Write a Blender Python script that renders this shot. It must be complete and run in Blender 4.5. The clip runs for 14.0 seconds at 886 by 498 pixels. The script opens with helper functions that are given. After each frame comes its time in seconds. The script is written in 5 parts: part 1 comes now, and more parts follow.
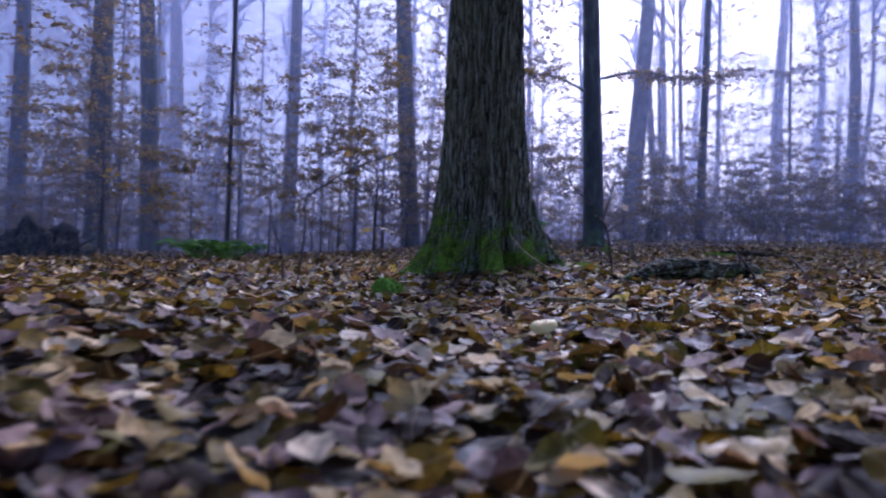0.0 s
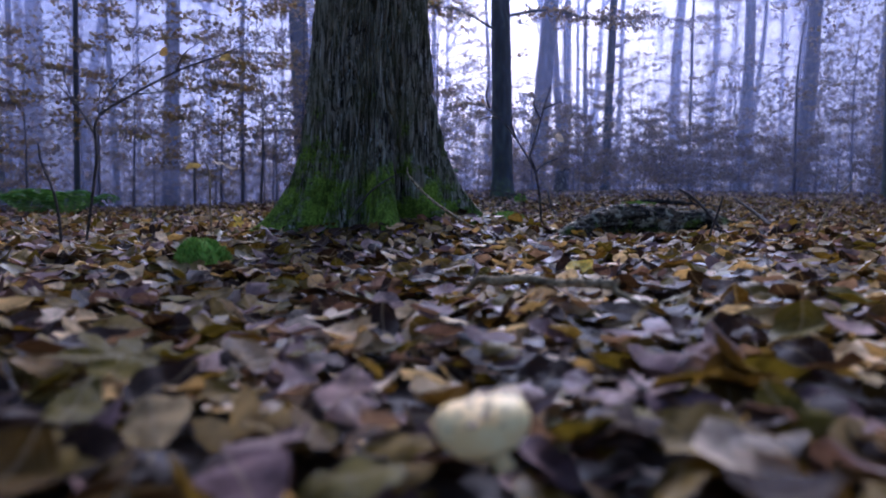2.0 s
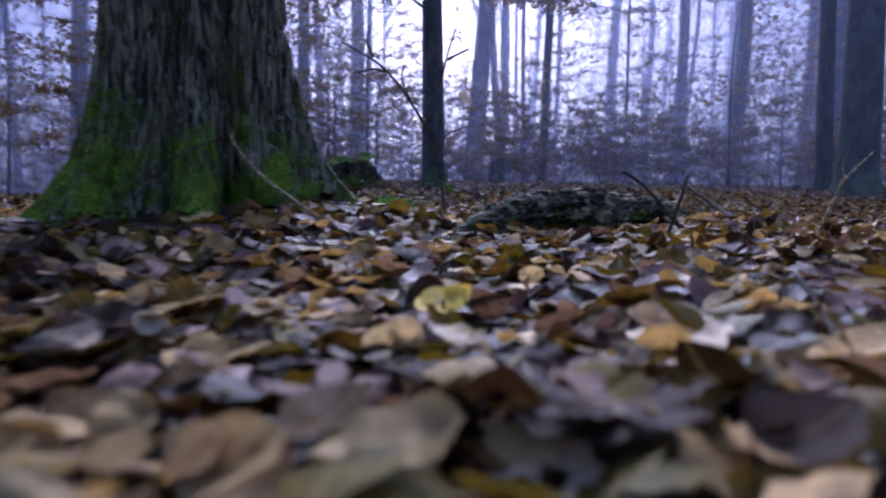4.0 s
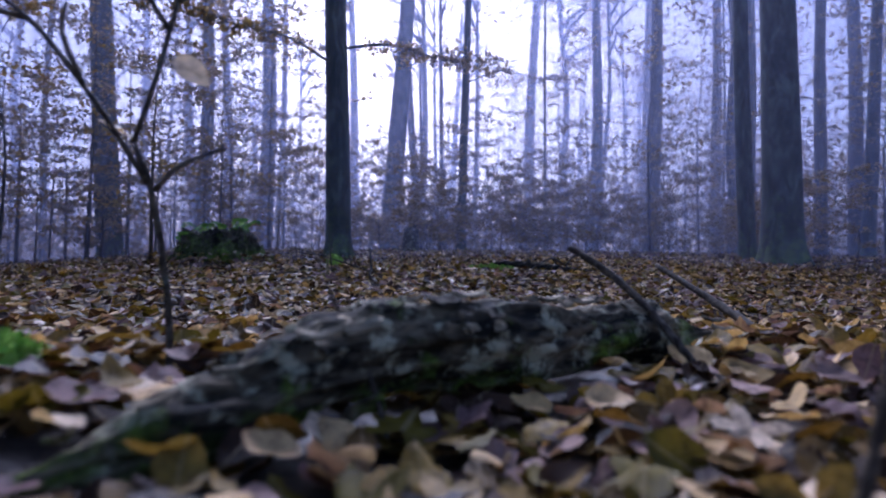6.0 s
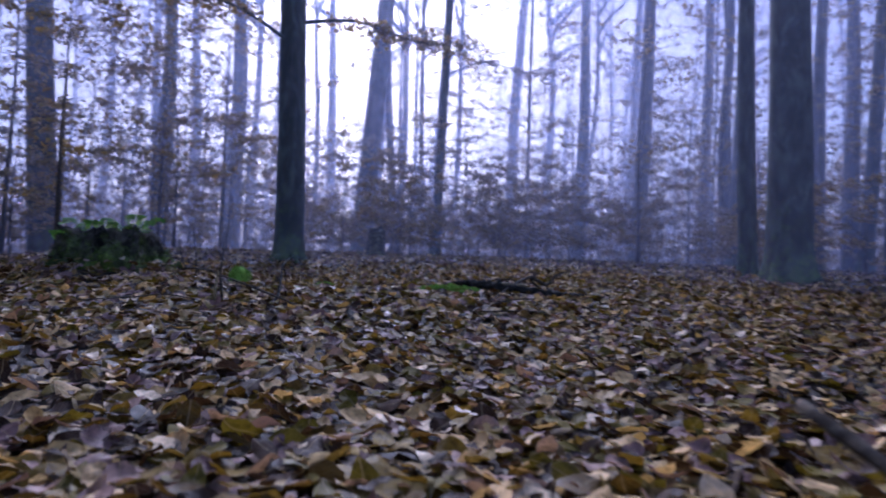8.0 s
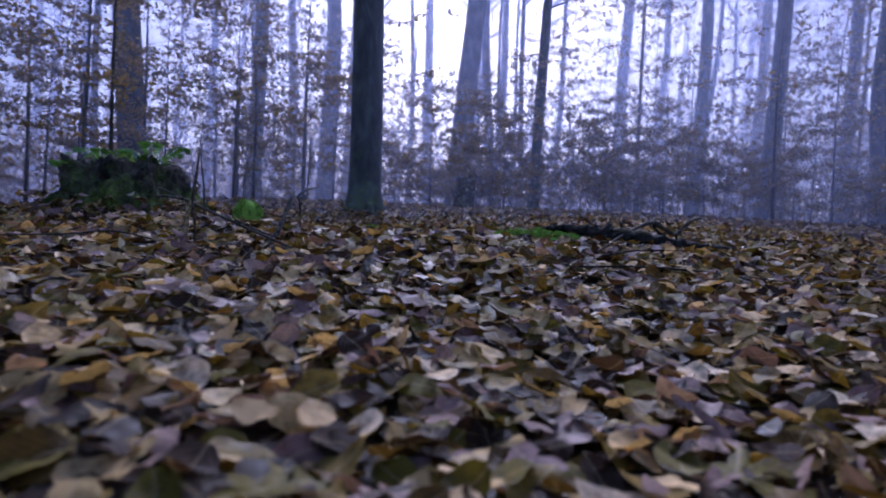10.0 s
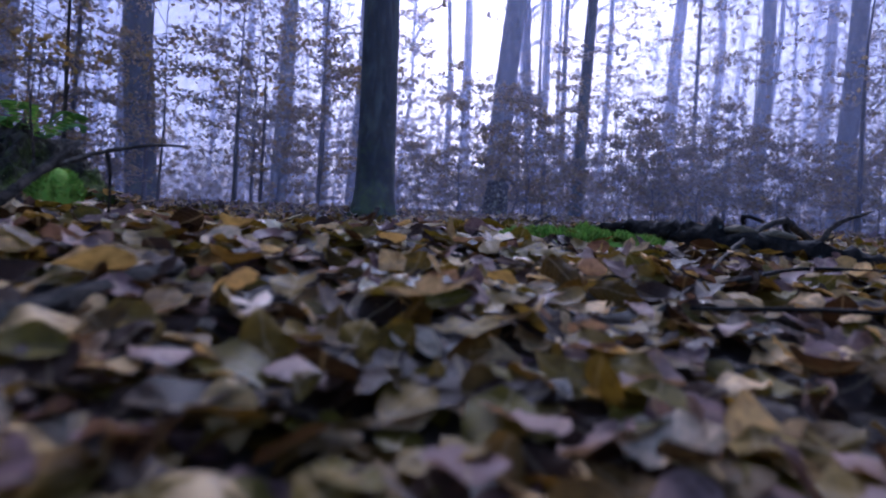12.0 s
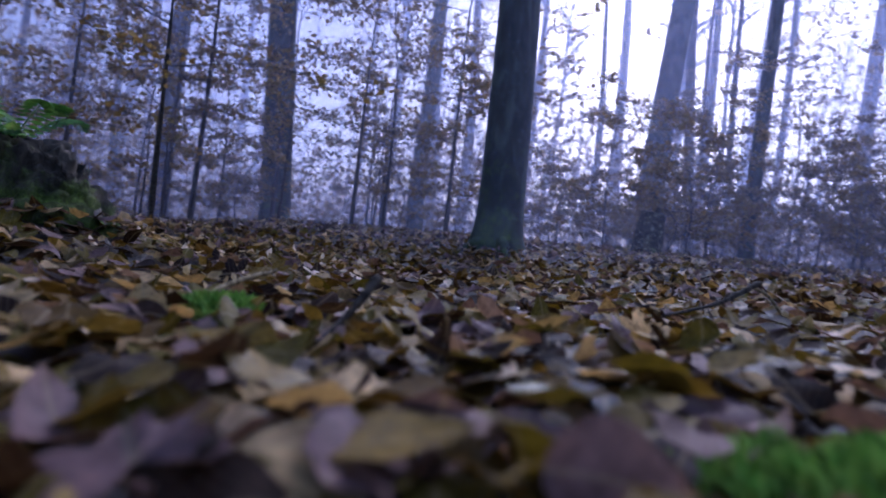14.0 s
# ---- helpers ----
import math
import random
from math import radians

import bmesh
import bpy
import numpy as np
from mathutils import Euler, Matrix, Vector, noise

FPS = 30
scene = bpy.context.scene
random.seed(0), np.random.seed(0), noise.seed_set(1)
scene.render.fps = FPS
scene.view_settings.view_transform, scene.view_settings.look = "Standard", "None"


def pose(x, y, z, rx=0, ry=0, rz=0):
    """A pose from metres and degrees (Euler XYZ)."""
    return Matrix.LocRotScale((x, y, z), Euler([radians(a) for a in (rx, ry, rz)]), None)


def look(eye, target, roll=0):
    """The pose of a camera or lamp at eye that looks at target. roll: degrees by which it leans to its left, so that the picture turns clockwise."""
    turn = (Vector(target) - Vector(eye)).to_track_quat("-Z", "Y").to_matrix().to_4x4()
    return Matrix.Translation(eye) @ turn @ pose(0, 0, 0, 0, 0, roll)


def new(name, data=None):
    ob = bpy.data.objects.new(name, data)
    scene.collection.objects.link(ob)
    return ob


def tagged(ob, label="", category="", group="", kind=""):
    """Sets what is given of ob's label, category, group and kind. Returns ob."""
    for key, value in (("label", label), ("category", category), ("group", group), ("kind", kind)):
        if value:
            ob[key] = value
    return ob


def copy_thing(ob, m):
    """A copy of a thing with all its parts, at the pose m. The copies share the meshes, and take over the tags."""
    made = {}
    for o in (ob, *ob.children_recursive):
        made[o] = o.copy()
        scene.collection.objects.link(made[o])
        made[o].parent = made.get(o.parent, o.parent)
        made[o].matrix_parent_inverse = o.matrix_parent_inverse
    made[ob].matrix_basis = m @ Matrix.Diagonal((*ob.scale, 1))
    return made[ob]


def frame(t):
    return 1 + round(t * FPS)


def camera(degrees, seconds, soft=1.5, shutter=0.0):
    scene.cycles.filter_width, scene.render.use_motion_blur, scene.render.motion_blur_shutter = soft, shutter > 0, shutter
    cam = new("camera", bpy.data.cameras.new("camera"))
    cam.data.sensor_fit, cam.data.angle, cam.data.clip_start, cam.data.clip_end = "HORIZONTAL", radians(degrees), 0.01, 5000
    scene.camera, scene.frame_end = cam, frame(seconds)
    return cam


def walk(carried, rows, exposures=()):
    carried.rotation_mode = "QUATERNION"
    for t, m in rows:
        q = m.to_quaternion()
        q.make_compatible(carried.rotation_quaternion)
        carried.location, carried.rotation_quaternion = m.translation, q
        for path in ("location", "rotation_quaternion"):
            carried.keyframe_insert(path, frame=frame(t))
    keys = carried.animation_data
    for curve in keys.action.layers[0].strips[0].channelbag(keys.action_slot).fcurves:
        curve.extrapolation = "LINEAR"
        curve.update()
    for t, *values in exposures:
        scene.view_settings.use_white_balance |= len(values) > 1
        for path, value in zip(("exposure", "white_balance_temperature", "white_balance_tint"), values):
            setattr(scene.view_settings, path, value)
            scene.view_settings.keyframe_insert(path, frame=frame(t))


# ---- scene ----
cam = camera(69.8, 14.0, soft=1.85, shutter=0.3)
cam.data.dof.use_dof, cam.data.dof.focus_distance, cam.data.dof.aperture_fstop = True, 3.0, 3.0
PATH = [
    (0, (0.163, 0.001, 0.203), (0.076, 1.998, 0.236), 1.6),
    (0.5, (0.213, 0.337, 0.218), (0.277, 2.335, 0.297), 1.4),
    (1, (0.262, 0.655, 0.255), (0.360, 2.650, 0.345), 2.4),
    (1.5, (0.268, 0.901, 0.233), (0.425, 2.895, 0.256), 2.2),
    (2, (0.270, 1.116, 0.188), (0.480, 3.102, 0.080), 1.1),
    (2.5, (0.322, 1.288, 0.185), (0.556, 3.270, 0.058), 0.4),
    (3, (0.420, 1.465, 0.188), (0.676, 3.445, 0.062), 0.8),
    (3.5, (0.522, 1.652, 0.191), (0.772, 3.631, 0.054), 2.3),
    (4, (0.638, 1.926, 0.177), (1.031, 3.882, 0.048), 1.4),
    (4.2, (0.698, 2.042, 0.176), (1.184, 3.978, 0.052), 1.9),
    (6.3, (1.311, 3.382, 0.294), (1.979, 5.265, 0.386), 0.3),
    (6.5, (1.374, 3.489, 0.295), (2.108, 5.349, 0.339), -0.2),
    (7, (1.556, 3.738, 0.345), (2.414, 5.545, 0.305), 1.3),
    (7.5, (1.736, 4.056, 0.443), (2.557, 5.880, 0.453), 1.8),
    (8, (1.913, 4.456, 0.468), (2.585, 6.337, 0.551), 2.4),
    (8.2, (1.979, 4.618, 0.459), (2.534, 6.538, 0.531), 3.1),
    (10.3, (2.540, 5.871, 0.354), (2.869, 7.843, 0.294), 3.2),
    (10.5, (2.603, 6.005, 0.348), (2.881, 7.985, 0.284), 3.5),
    (11, (2.735, 6.357, 0.331), (2.876, 8.349, 0.223), 5.9),
    (11.5, (2.835, 6.712, 0.323), (3.044, 8.699, 0.235), 4.7),
    (12, (2.941, 7.117, 0.331), (3.187, 9.102, 0.313), 3.8),
    (12.5, (3.034, 7.499, 0.335), (3.192, 9.493, 0.341), 4.5),
    (13, (3.106, 7.876, 0.379), (3.113, 9.876, 0.392), 3.8),
    (13.5, (3.139, 8.134, 0.431), (3.082, 10.133, 0.451), 4.2),
    (14, (3.162, 8.399, 0.481), (2.954, 10.388, 0.499), 6.8),
]
walk(cam, [(t, look(eye, target, roll)) for t, eye, target, roll in PATH],
     exposures=[(0.0, 1.80, 4620, 29), (4.2, 1.78, 4620, 29), (7.0, 1.92, 4620, 29), (11.0, 1.98, 4620, 29), (14.0, 2.02, 4620, 29)])

# ---- light: a misty, overcast autumn evening, brightest low in the sky ahead ----
world = bpy.data.worlds.new("overcast_sky")
scene.world = world
world.use_nodes = True
wn, wl = world.node_tree.nodes, world.node_tree.links
sky = wn.new("ShaderNodeTexSky")
sky.sky_type = "NISHITA"
sky.sun_disc = False
sky.sun_elevation, sky.sun_rotation = radians(26), radians(11)
sky.air_density, sky.dust_density, sky.ozone_density = 1.0, 5.0, 1.0
wl.new(sky.outputs["Color"], wn["Background"].inputs["Color"])
wn["Background"].inputs["Strength"].default_value = 0.055

sun_data = bpy.data.lights.new("sun", "SUN")
sun_data.energy, sun_data.angle, sun_data.color = 4.4, radians(40), (1.0, 0.94, 0.86)
sun = new("sun", sun_data)
sun.matrix_world = look((8.8, 35.3, 20.8), (3.0, 5.5, 6.0))
tagged(sun, "pale low sun behind thick cloud", "sun")


# ---- materials ----
def material(name, rough=0.6, spec=0.4):
    m = bpy.data.materials.new(name)
    m.use_nodes = True
    n, l = m.node_tree.nodes, m.node_tree.links
    b = n["Principled BSDF"]
    b.inputs["Roughness"].default_value = rough
    b.inputs["Specular IOR Level"].default_value = spec
    return m, n, l, b


def ramp(n, stops, mode="LINEAR"):
    r = n.new("ShaderNodeValToRGB")
    r.color_ramp.interpolation = mode
    e = r.color_ramp.elements
    while len(e) < len(stops):
        e.new(0.5)
    for k, (p, c) in zip(e, stops):
        k.position, k.color = p, (*c, 1.0)
    return r


def noise_tex(n, l, vector, scale, detail=4.0, rough=0.55, distortion=0.0):
    t = n.new("ShaderNodeTexNoise")
    t.inputs["Scale"].default_value = scale
    t.inputs["Detail"].default_value = detail
    t.inputs["Roughness"].default_value = rough
    t.inputs["Distortion"].default_value = distortion
    if vector:
        l.new(vector, t.inputs["Vector"])
    return t


def stretch(n, l, vector, scale):
    t = n.new("ShaderNodeMapping")
    t.inputs["Scale"].default_value = scale
    l.new(vector, t.inputs["Vector"])
    return t.outputs["Vector"]


def mix(n, l, fac, a, b, blend="MIX"):
    t = n.new("ShaderNodeMix")
    t.data_type, t.blend_type = "RGBA", blend
    for value, socket in ((fac, t.inputs[0]), (a, t.inputs[6]), (b, t.inputs[7])):
        if isinstance(value, (int, float)):
            socket.default_value = value
        elif isinstance(value, tuple):
            socket.default_value = (*value, 1.0)
        else:
            l.new(value, socket)
    return t.outputs[2]


def maths(n, l, op, a, b=0.0, clamp=False):
    t = n.new("ShaderNodeMath")
    t.operation, t.use_clamp = op, clamp
    for value, socket in ((a, t.inputs[0]), (b, t.inputs[1])):
        if isinstance(value, (int, float)):
            socket.default_value = value
        else:
            l.new(value, socket)
    return t.outputs[0]


def bump(n, l, b, height, strength, distance):
    t = n.new("ShaderNodeBump")
    t.inputs["Strength"].default_value, t.inputs["Distance"].default_value = strength, distance
    l.new(height, t.inputs["Height"])
    l.new(t.outputs["Normal"], b.inputs["Normal"])


def leaf_material(name, stops, see_through=0.25, rough=0.42):
    """Dead or living leaves: a colour for each leaf, blotches, a midrib and side veins along the leaf's own UV."""
    m, n, l, b = material(name, rough, 0.13)
    geo, info, uv = n.new("ShaderNodeNewGeometry"), n.new("ShaderNodeObjectInfo"), n.new("ShaderNodeUVMap")
    pick = maths(n, l, "FRACT", maths(n, l, "ADD", geo.outputs["Random Per Island"], info.outputs["Random"]))
    colour = ramp(n, stops, "CONSTANT").outputs["Color"]
    l.new(pick, colour.node.inputs["Fac"])
    co = n.new("ShaderNodeTexCoord")
    blot = noise_tex(n, l, co.outputs["Object"], 46.0, 7.0, 0.72)
    dark = ramp(n, [(0.36, (0.22, 0.19, 0.18)), (0.54, (1.0, 1.0, 1.0)), (0.68, (1.35, 1.28, 1.15))])
    l.new(blot.outputs["Fac"], dark.inputs["Fac"])
    colour = mix(n, l, 0.75, colour, dark.outputs["Color"], "MULTIPLY")
    xyz = n.new("ShaderNodeSeparateXYZ")
    l.new(uv.outputs["UV"], xyz.inputs["Vector"])
    side = maths(n, l, "ABSOLUTE", maths(n, l, "SUBTRACT", xyz.outputs["Y"], 0.5))
    rib = maths(n, l, "LESS_THAN", side, 0.018)
    along = maths(n, l, "SUBTRACT", maths(n, l, "MULTIPLY", xyz.outputs["X"], 9.0), maths(n, l, "MULTIPLY", side, 9.0))
    vein = maths(n, l, "LESS_THAN", maths(n, l, "FRACT", along), 0.12)
    veins = maths(n, l, "MAXIMUM", rib, maths(n, l, "MULTIPLY", vein, 0.5))
    colour = mix(n, l, maths(n, l, "MULTIPLY", veins, 0.38), colour, (0.40, 0.29, 0.15))
    l.new(colour, b.inputs["Base Color"])
    wet = noise_tex(n, l, co.outputs["Object"], 9.0, 2.0)
    gloss = ramp(n, [(0.35, (0.46,) * 3), (0.65, (0.82,) * 3)])
    l.new(wet.outputs["Fac"], gloss.inputs["Fac"])
    l.new(gloss.outputs["Color"], b.inputs["Roughness"])
    bump(n, l, b, maths(n, l, "ADD", veins, blot.outputs["Fac"]), 0.6, 0.003)
    back = n.new("ShaderNodeBsdfTranslucent")
    l.new(mix(n, l, 0.6, colour, (1.0, 0.82, 0.18), "MULTIPLY"), back.inputs["Color"])
    both = n.new("ShaderNodeMixShader")
    both.inputs["Fac"].default_value = see_through
    l.new(b.outputs["BSDF"], both.inputs[1])
    l.new(back.outputs["BSDF"], both.inputs[2])
    l.new(both.outputs["Shader"], n["Material Output"].inputs["Surface"])
    return m


LITTER = leaf_material("fallen_leaves", [
    (0.0, (0.022, 0.010, 0.005)), (0.09, (0.100, 0.054, 0.006)), (0.18, (0.185, 0.112, 0.010)), (0.27, (0.036, 0.016, 0.008)), (0.36, (0.215, 0.138, 0.022)),
    (0.44, (0.130, 0.096, 0.006)), (0.53, (0.195, 0.112, 0.100)), (0.63, (0.46, 0.305, 0.115)), (0.71, (0.056, 0.027, 0.014)), (0.77, (0.32, 0.200, 0.155)),
    (0.86, (0.64, 0.42, 0.18)), (0.93, (0.17, 0.092, 0.016)), (0.96, (0.76, 0.57, 0.36))], 0.28)
YELLOW = leaf_material("yellow_leaves", [(0.0, (0.96, 0.67, 0.09)), (0.5, (0.97, 0.70, 0.13)), (1.0, (0.88, 0.59, 0.07))], 0.3)
PALE = leaf_material("bleached_leaves", [(0.0, (0.66, 0.50, 0.36)), (0.5, (0.70, 0.57, 0.45)), (1.0, (0.60, 0.47, 0.40))], 0.2)
BEECH = leaf_material("withered_beech_leaves", [(0.0, (0.30, 0.195, 0.070)), (0.3, (0.38, 0.26, 0.100)), (0.55, (0.29, 0.225, 0.085)),
                                                (0.8, (0.36, 0.28, 0.15)), (0.93, (0.16, 0.115, 0.06))], 0.45, 0.55)
FERN = leaf_material("fern_green", [(0.0, (0.08, 0.19, 0.035)), (0.35, (0.13, 0.30, 0.05)), (0.7, (0.20, 0.36, 0.08))], 0.4, 0.5)


def bark_material(name, dark, light, moss=0.0, moss_top=1.0, grain=(26.0, 26.0, 4.0), lichen=0.15, relief=0.012, lichen_tone=(0.30, 0.34, 0.27), lichen_scale=17.0, streaks=0.0, patch_scale=7.0, lichen_from=0.60, edge=0.125):
    """Furrowed bark, with lichen and, near the foot, moss."""
    m, n, l, b = material(name, 0.88, 0.12)
    co = n.new("ShaderNodeTexCoord")
    at = co.outputs["Object"]
    cracks = noise_tex(n, l, stretch(n, l, at, grain), 1.0, 6.0, 0.62, 0.6)
    broad = noise_tex(n, l, at, 2.3, 3.0)
    tone = ramp(n, [(0.505 - edge, dark), (0.505, tuple(0.4 * (p + q) for p, q in zip(dark, light))), (0.505 + edge, light)])
    l.new(cracks.outputs["Fac"], tone.inputs["Fac"])
    shade = ramp(n, [(0.3, (0.62, 0.62, 0.6)), (0.7, (1.0, 1.0, 1.0))])
    l.new(broad.outputs["Fac"], shade.inputs["Fac"])
    colour = mix(n, l, 0.8, tone.outputs["Color"], shade.outputs["Color"], "MULTIPLY")
    spots = noise_tex(n, l, at, lichen_scale, 5.0, 0.7)
    spot = ramp(n, [(lichen_from, (0.0,) * 3), (lichen_from + 0.08, (1.0,) * 3)])
    l.new(spots.outputs["Fac"], spot.inputs["Fac"])
    colour = mix(n, l, maths(n, l, "MULTIPLY", spot.outputs["Color"], lichen), colour, lichen_tone)
    height = cracks.outputs["Fac"]
    if streaks:   # thin pale lines of lichen and dead bark running up the stem
        thread = noise_tex(n, l, stretch(n, l, at, (75.0, 75.0, 5.5)), 1.0, 3.0, 0.6, 0.4)
        pale = ramp(n, [(0.60, (0.0,) * 3), (0.66, (1.0,) * 3)])
        l.new(thread.outputs["Fac"], pale.inputs["Fac"])
        colour = mix(n, l, maths(n, l, "MULTIPLY", pale.outputs["Color"], streaks), colour, (0.50, 0.46, 0.35))
        algae = ramp(n, [(0.40, (0.0,) * 3), (0.62, (1.0,) * 3)])
        l.new(noise_tex(n, l, at, 5.5, 4.0, 0.65).outputs["Fac"], algae.inputs["Fac"])
        colour = mix(n, l, maths(n, l, "MULTIPLY", algae.outputs["Color"], 0.4), colour, (0.115, 0.120, 0.045))
    if moss:
        xyz = n.new("ShaderNodeSeparateXYZ")
        l.new(at, xyz.inputs["Vector"])
        low = maths(n, l, "SUBTRACT", 1.0, maths(n, l, "DIVIDE", xyz.outputs["Z"], moss_top))
        patch = noise_tex(n, l, at, patch_scale, 6.0, 0.72)
        grown = maths(n, l, "ADD", maths(n, l, "MULTIPLY", low, 0.5), maths(n, l, "MULTIPLY", maths(n, l, "SUBTRACT", patch.outputs["Fac"], 0.66), 1.6))
        grown = maths(n, l, "MULTIPLY", grown, 5.0 * moss, True)
        fluff = noise_tex(n, l, at, 85.0, 4.0, 0.75)
        green = ramp(n, [(0.30, (0.060, 0.095, 0.010)), (0.52, (0.19, 0.27, 0.022)), (0.74, (0.38, 0.49, 0.055))])
        l.new(fluff.outputs["Fac"], green.inputs["Fac"])
        age = ramp(n, [(0.38, (0.34, 0.34, 0.36)), (0.58, (1.0, 1.0, 1.0))])   # old dark moss and fresh tips
        l.new(noise_tex(n, l, at, 11.0, 4.0, 0.6).outputs["Fac"], age.inputs["Fac"])
        colour = mix(n, l, grown, colour, mix(n, l, 1.0, green.outputs["Color"], age.outputs["Color"], "MULTIPLY"))
        height = maths(n, l, "ADD", height, maths(n, l, "MULTIPLY", fluff.outputs["Fac"], grown))
    l.new(colour, b.inputs["Base Color"])
    bump(n, l, b, height, 0.8, relief)
    return m


OAK = bark_material("oak_bark", (0.018, 0.015, 0.010), (0.33, 0.285, 0.185), 1.1, 0.80, (62.0, 62.0, 5.0), 0.75, 0.012, (0.42, 0.43, 0.34), 24.0, 0.8, 6.5, 0.61, 0.075)
SMOOTH = bark_material("beech_bark", (0.034, 0.038, 0.024), (0.098, 0.106, 0.068), 0.2, 1.6, (6.0, 6.0, 2.0), 0.2, 0.004)
GREY = bark_material("grey_bark", (0.050, 0.046, 0.040), (0.12, 0.11, 0.095), 0.2, 1.2, (12.0, 12.0, 3.0), 0.25, 0.006)
ROTTEN = bark_material("rotten_log_bark", (0.012, 0.010, 0.007), (0.155, 0.120, 0.070), 0.7, 0.30, (7.0, 32.0, 32.0), 0.7, 0.02, (0.46, 0.41, 0.25), 19.0, 0.0, 7.0, 0.54, 0.09)
WET_WOOD = bark_material("wet_dead_wood", (0.006, 0.005, 0.004), (0.050, 0.040, 0.030), 0.0, 1.0, (24.0, 24.0, 24.0), 0.6, 0.02, (0.30, 0.31, 0.26), 30.0, 0.0, 7.0, 0.62)
STUMP = bark_material("mossy_rotten_wood", (0.010, 0.009, 0.007), (0.11, 0.088, 0.062), 0.30, 0.42, (14.0, 14.0, 9.0), 0.1, 0.03)
BARE_WOOD = bark_material("bare_wood", (0.17, 0.13, 0.075), (0.50, 0.40, 0.25), 0.0, 1.0, (9.0, 60.0, 60.0), 0.0, 0.004)
PALE_TWIG = bark_material("pale_twig_bark", (0.12, 0.082, 0.036), (0.58, 0.43, 0.21), 0.0, 1.0, (70.0, 70.0, 70.0), 0.25, 0.003)
TWIG = bark_material("twig_bark", (0.026, 0.019, 0.014), (0.13, 0.10, 0.07), 0.0, 1.0, (60.0, 60.0, 60.0), 0.25, 0.002)

m, n, l, b = material("leaf_mould", 0.7, 0.3)
co = n.new("ShaderNodeTexCoord")
coarse, fine = noise_tex(n, l, co.outputs["Object"], 3.0, 4.0), noise_tex(n, l, co.outputs["Object"], 34.0, 6.0, 0.7)
flake = n.new("ShaderNodeTexVoronoi")
flake.inputs["Scale"].default_value = 17.0
l.new(co.outputs["Object"], flake.inputs["Vector"])
hue = n.new("ShaderNodeSeparateColor")
l.new(flake.outputs["Color"], hue.inputs["Color"])
tone = ramp(n, [(0.0, (0.012, 0.008, 0.004)), (0.35, (0.035, 0.021, 0.010)), (0.6, (0.06, 0.04, 0.02)), (0.8, (0.025, 0.017, 0.008)), (1.0, (0.10, 0.07, 0.042))])
l.new(hue.outputs["Red"], tone.inputs["Fac"])
grime = ramp(n, [(0.3, (0.4, 0.36, 0.33)), (0.65, (1.0, 1.0, 1.0))])
l.new(fine.outputs["Fac"], grime.inputs["Fac"])
l.new(mix(n, l, 0.85, tone.outputs["Color"], grime.outputs["Color"], "MULTIPLY"), b.inputs["Base Color"])
bump(n, l, b, maths(n, l, "ADD", flake.outputs["Distance"], fine.outputs["Fac"]), 0.8, 0.02)
MOULD = m

m, n, l, b = material("moss", 0.9, 0.15)
co, geo = n.new("ShaderNodeTexCoord"), n.new("ShaderNodeNewGeometry")
tone = ramp(n, [(0.0, (0.09, 0.16, 0.015)), (0.5, (0.21, 0.33, 0.035)), (1.0, (0.36, 0.50, 0.075))])
l.new(geo.outputs["Random Per Island"], tone.inputs["Fac"])
fluff = noise_tex(n, l, co.outputs["Object"], 90.0, 3.0)
l.new(mix(n, l, 0.5, tone.outputs["Color"], fluff.outputs["Color"], "SOFT_LIGHT"), b.inputs["Base Color"])
bump(n, l, b, fluff.outputs["Fac"], 0.6, 0.004)
MOSS = m

m, n, l, b = material("mushroom_flesh", 0.6, 0.2)
co = n.new("ShaderNodeTexCoord")
spot = noise_tex(n, l, co.outputs["Object"], 22.0, 3.0)
tone = ramp(n, [(0.35, (0.86, 0.55, 0.17)), (0.6, (0.96, 0.74, 0.30))])
l.new(spot.outputs["Fac"], tone.inputs["Fac"])
l.new(tone.outputs["Color"], b.inputs["Base Color"])
bump(n, l, b, spot.outputs["Fac"], 0.3, 0.004)
FLESH = m
m, n, l, b = material("mushroom_scale", 0.7, 0.3)
b.inputs["Base Color"].default_value = (0.16, 0.085, 0.04, 1)
SCALE_BROWN = m
m, n, l, b = material("snail_white", 0.4, 0.5)
b.inputs["Base Color"].default_value = (0.72, 0.68, 0.62, 1)
WHITE_BARK = m


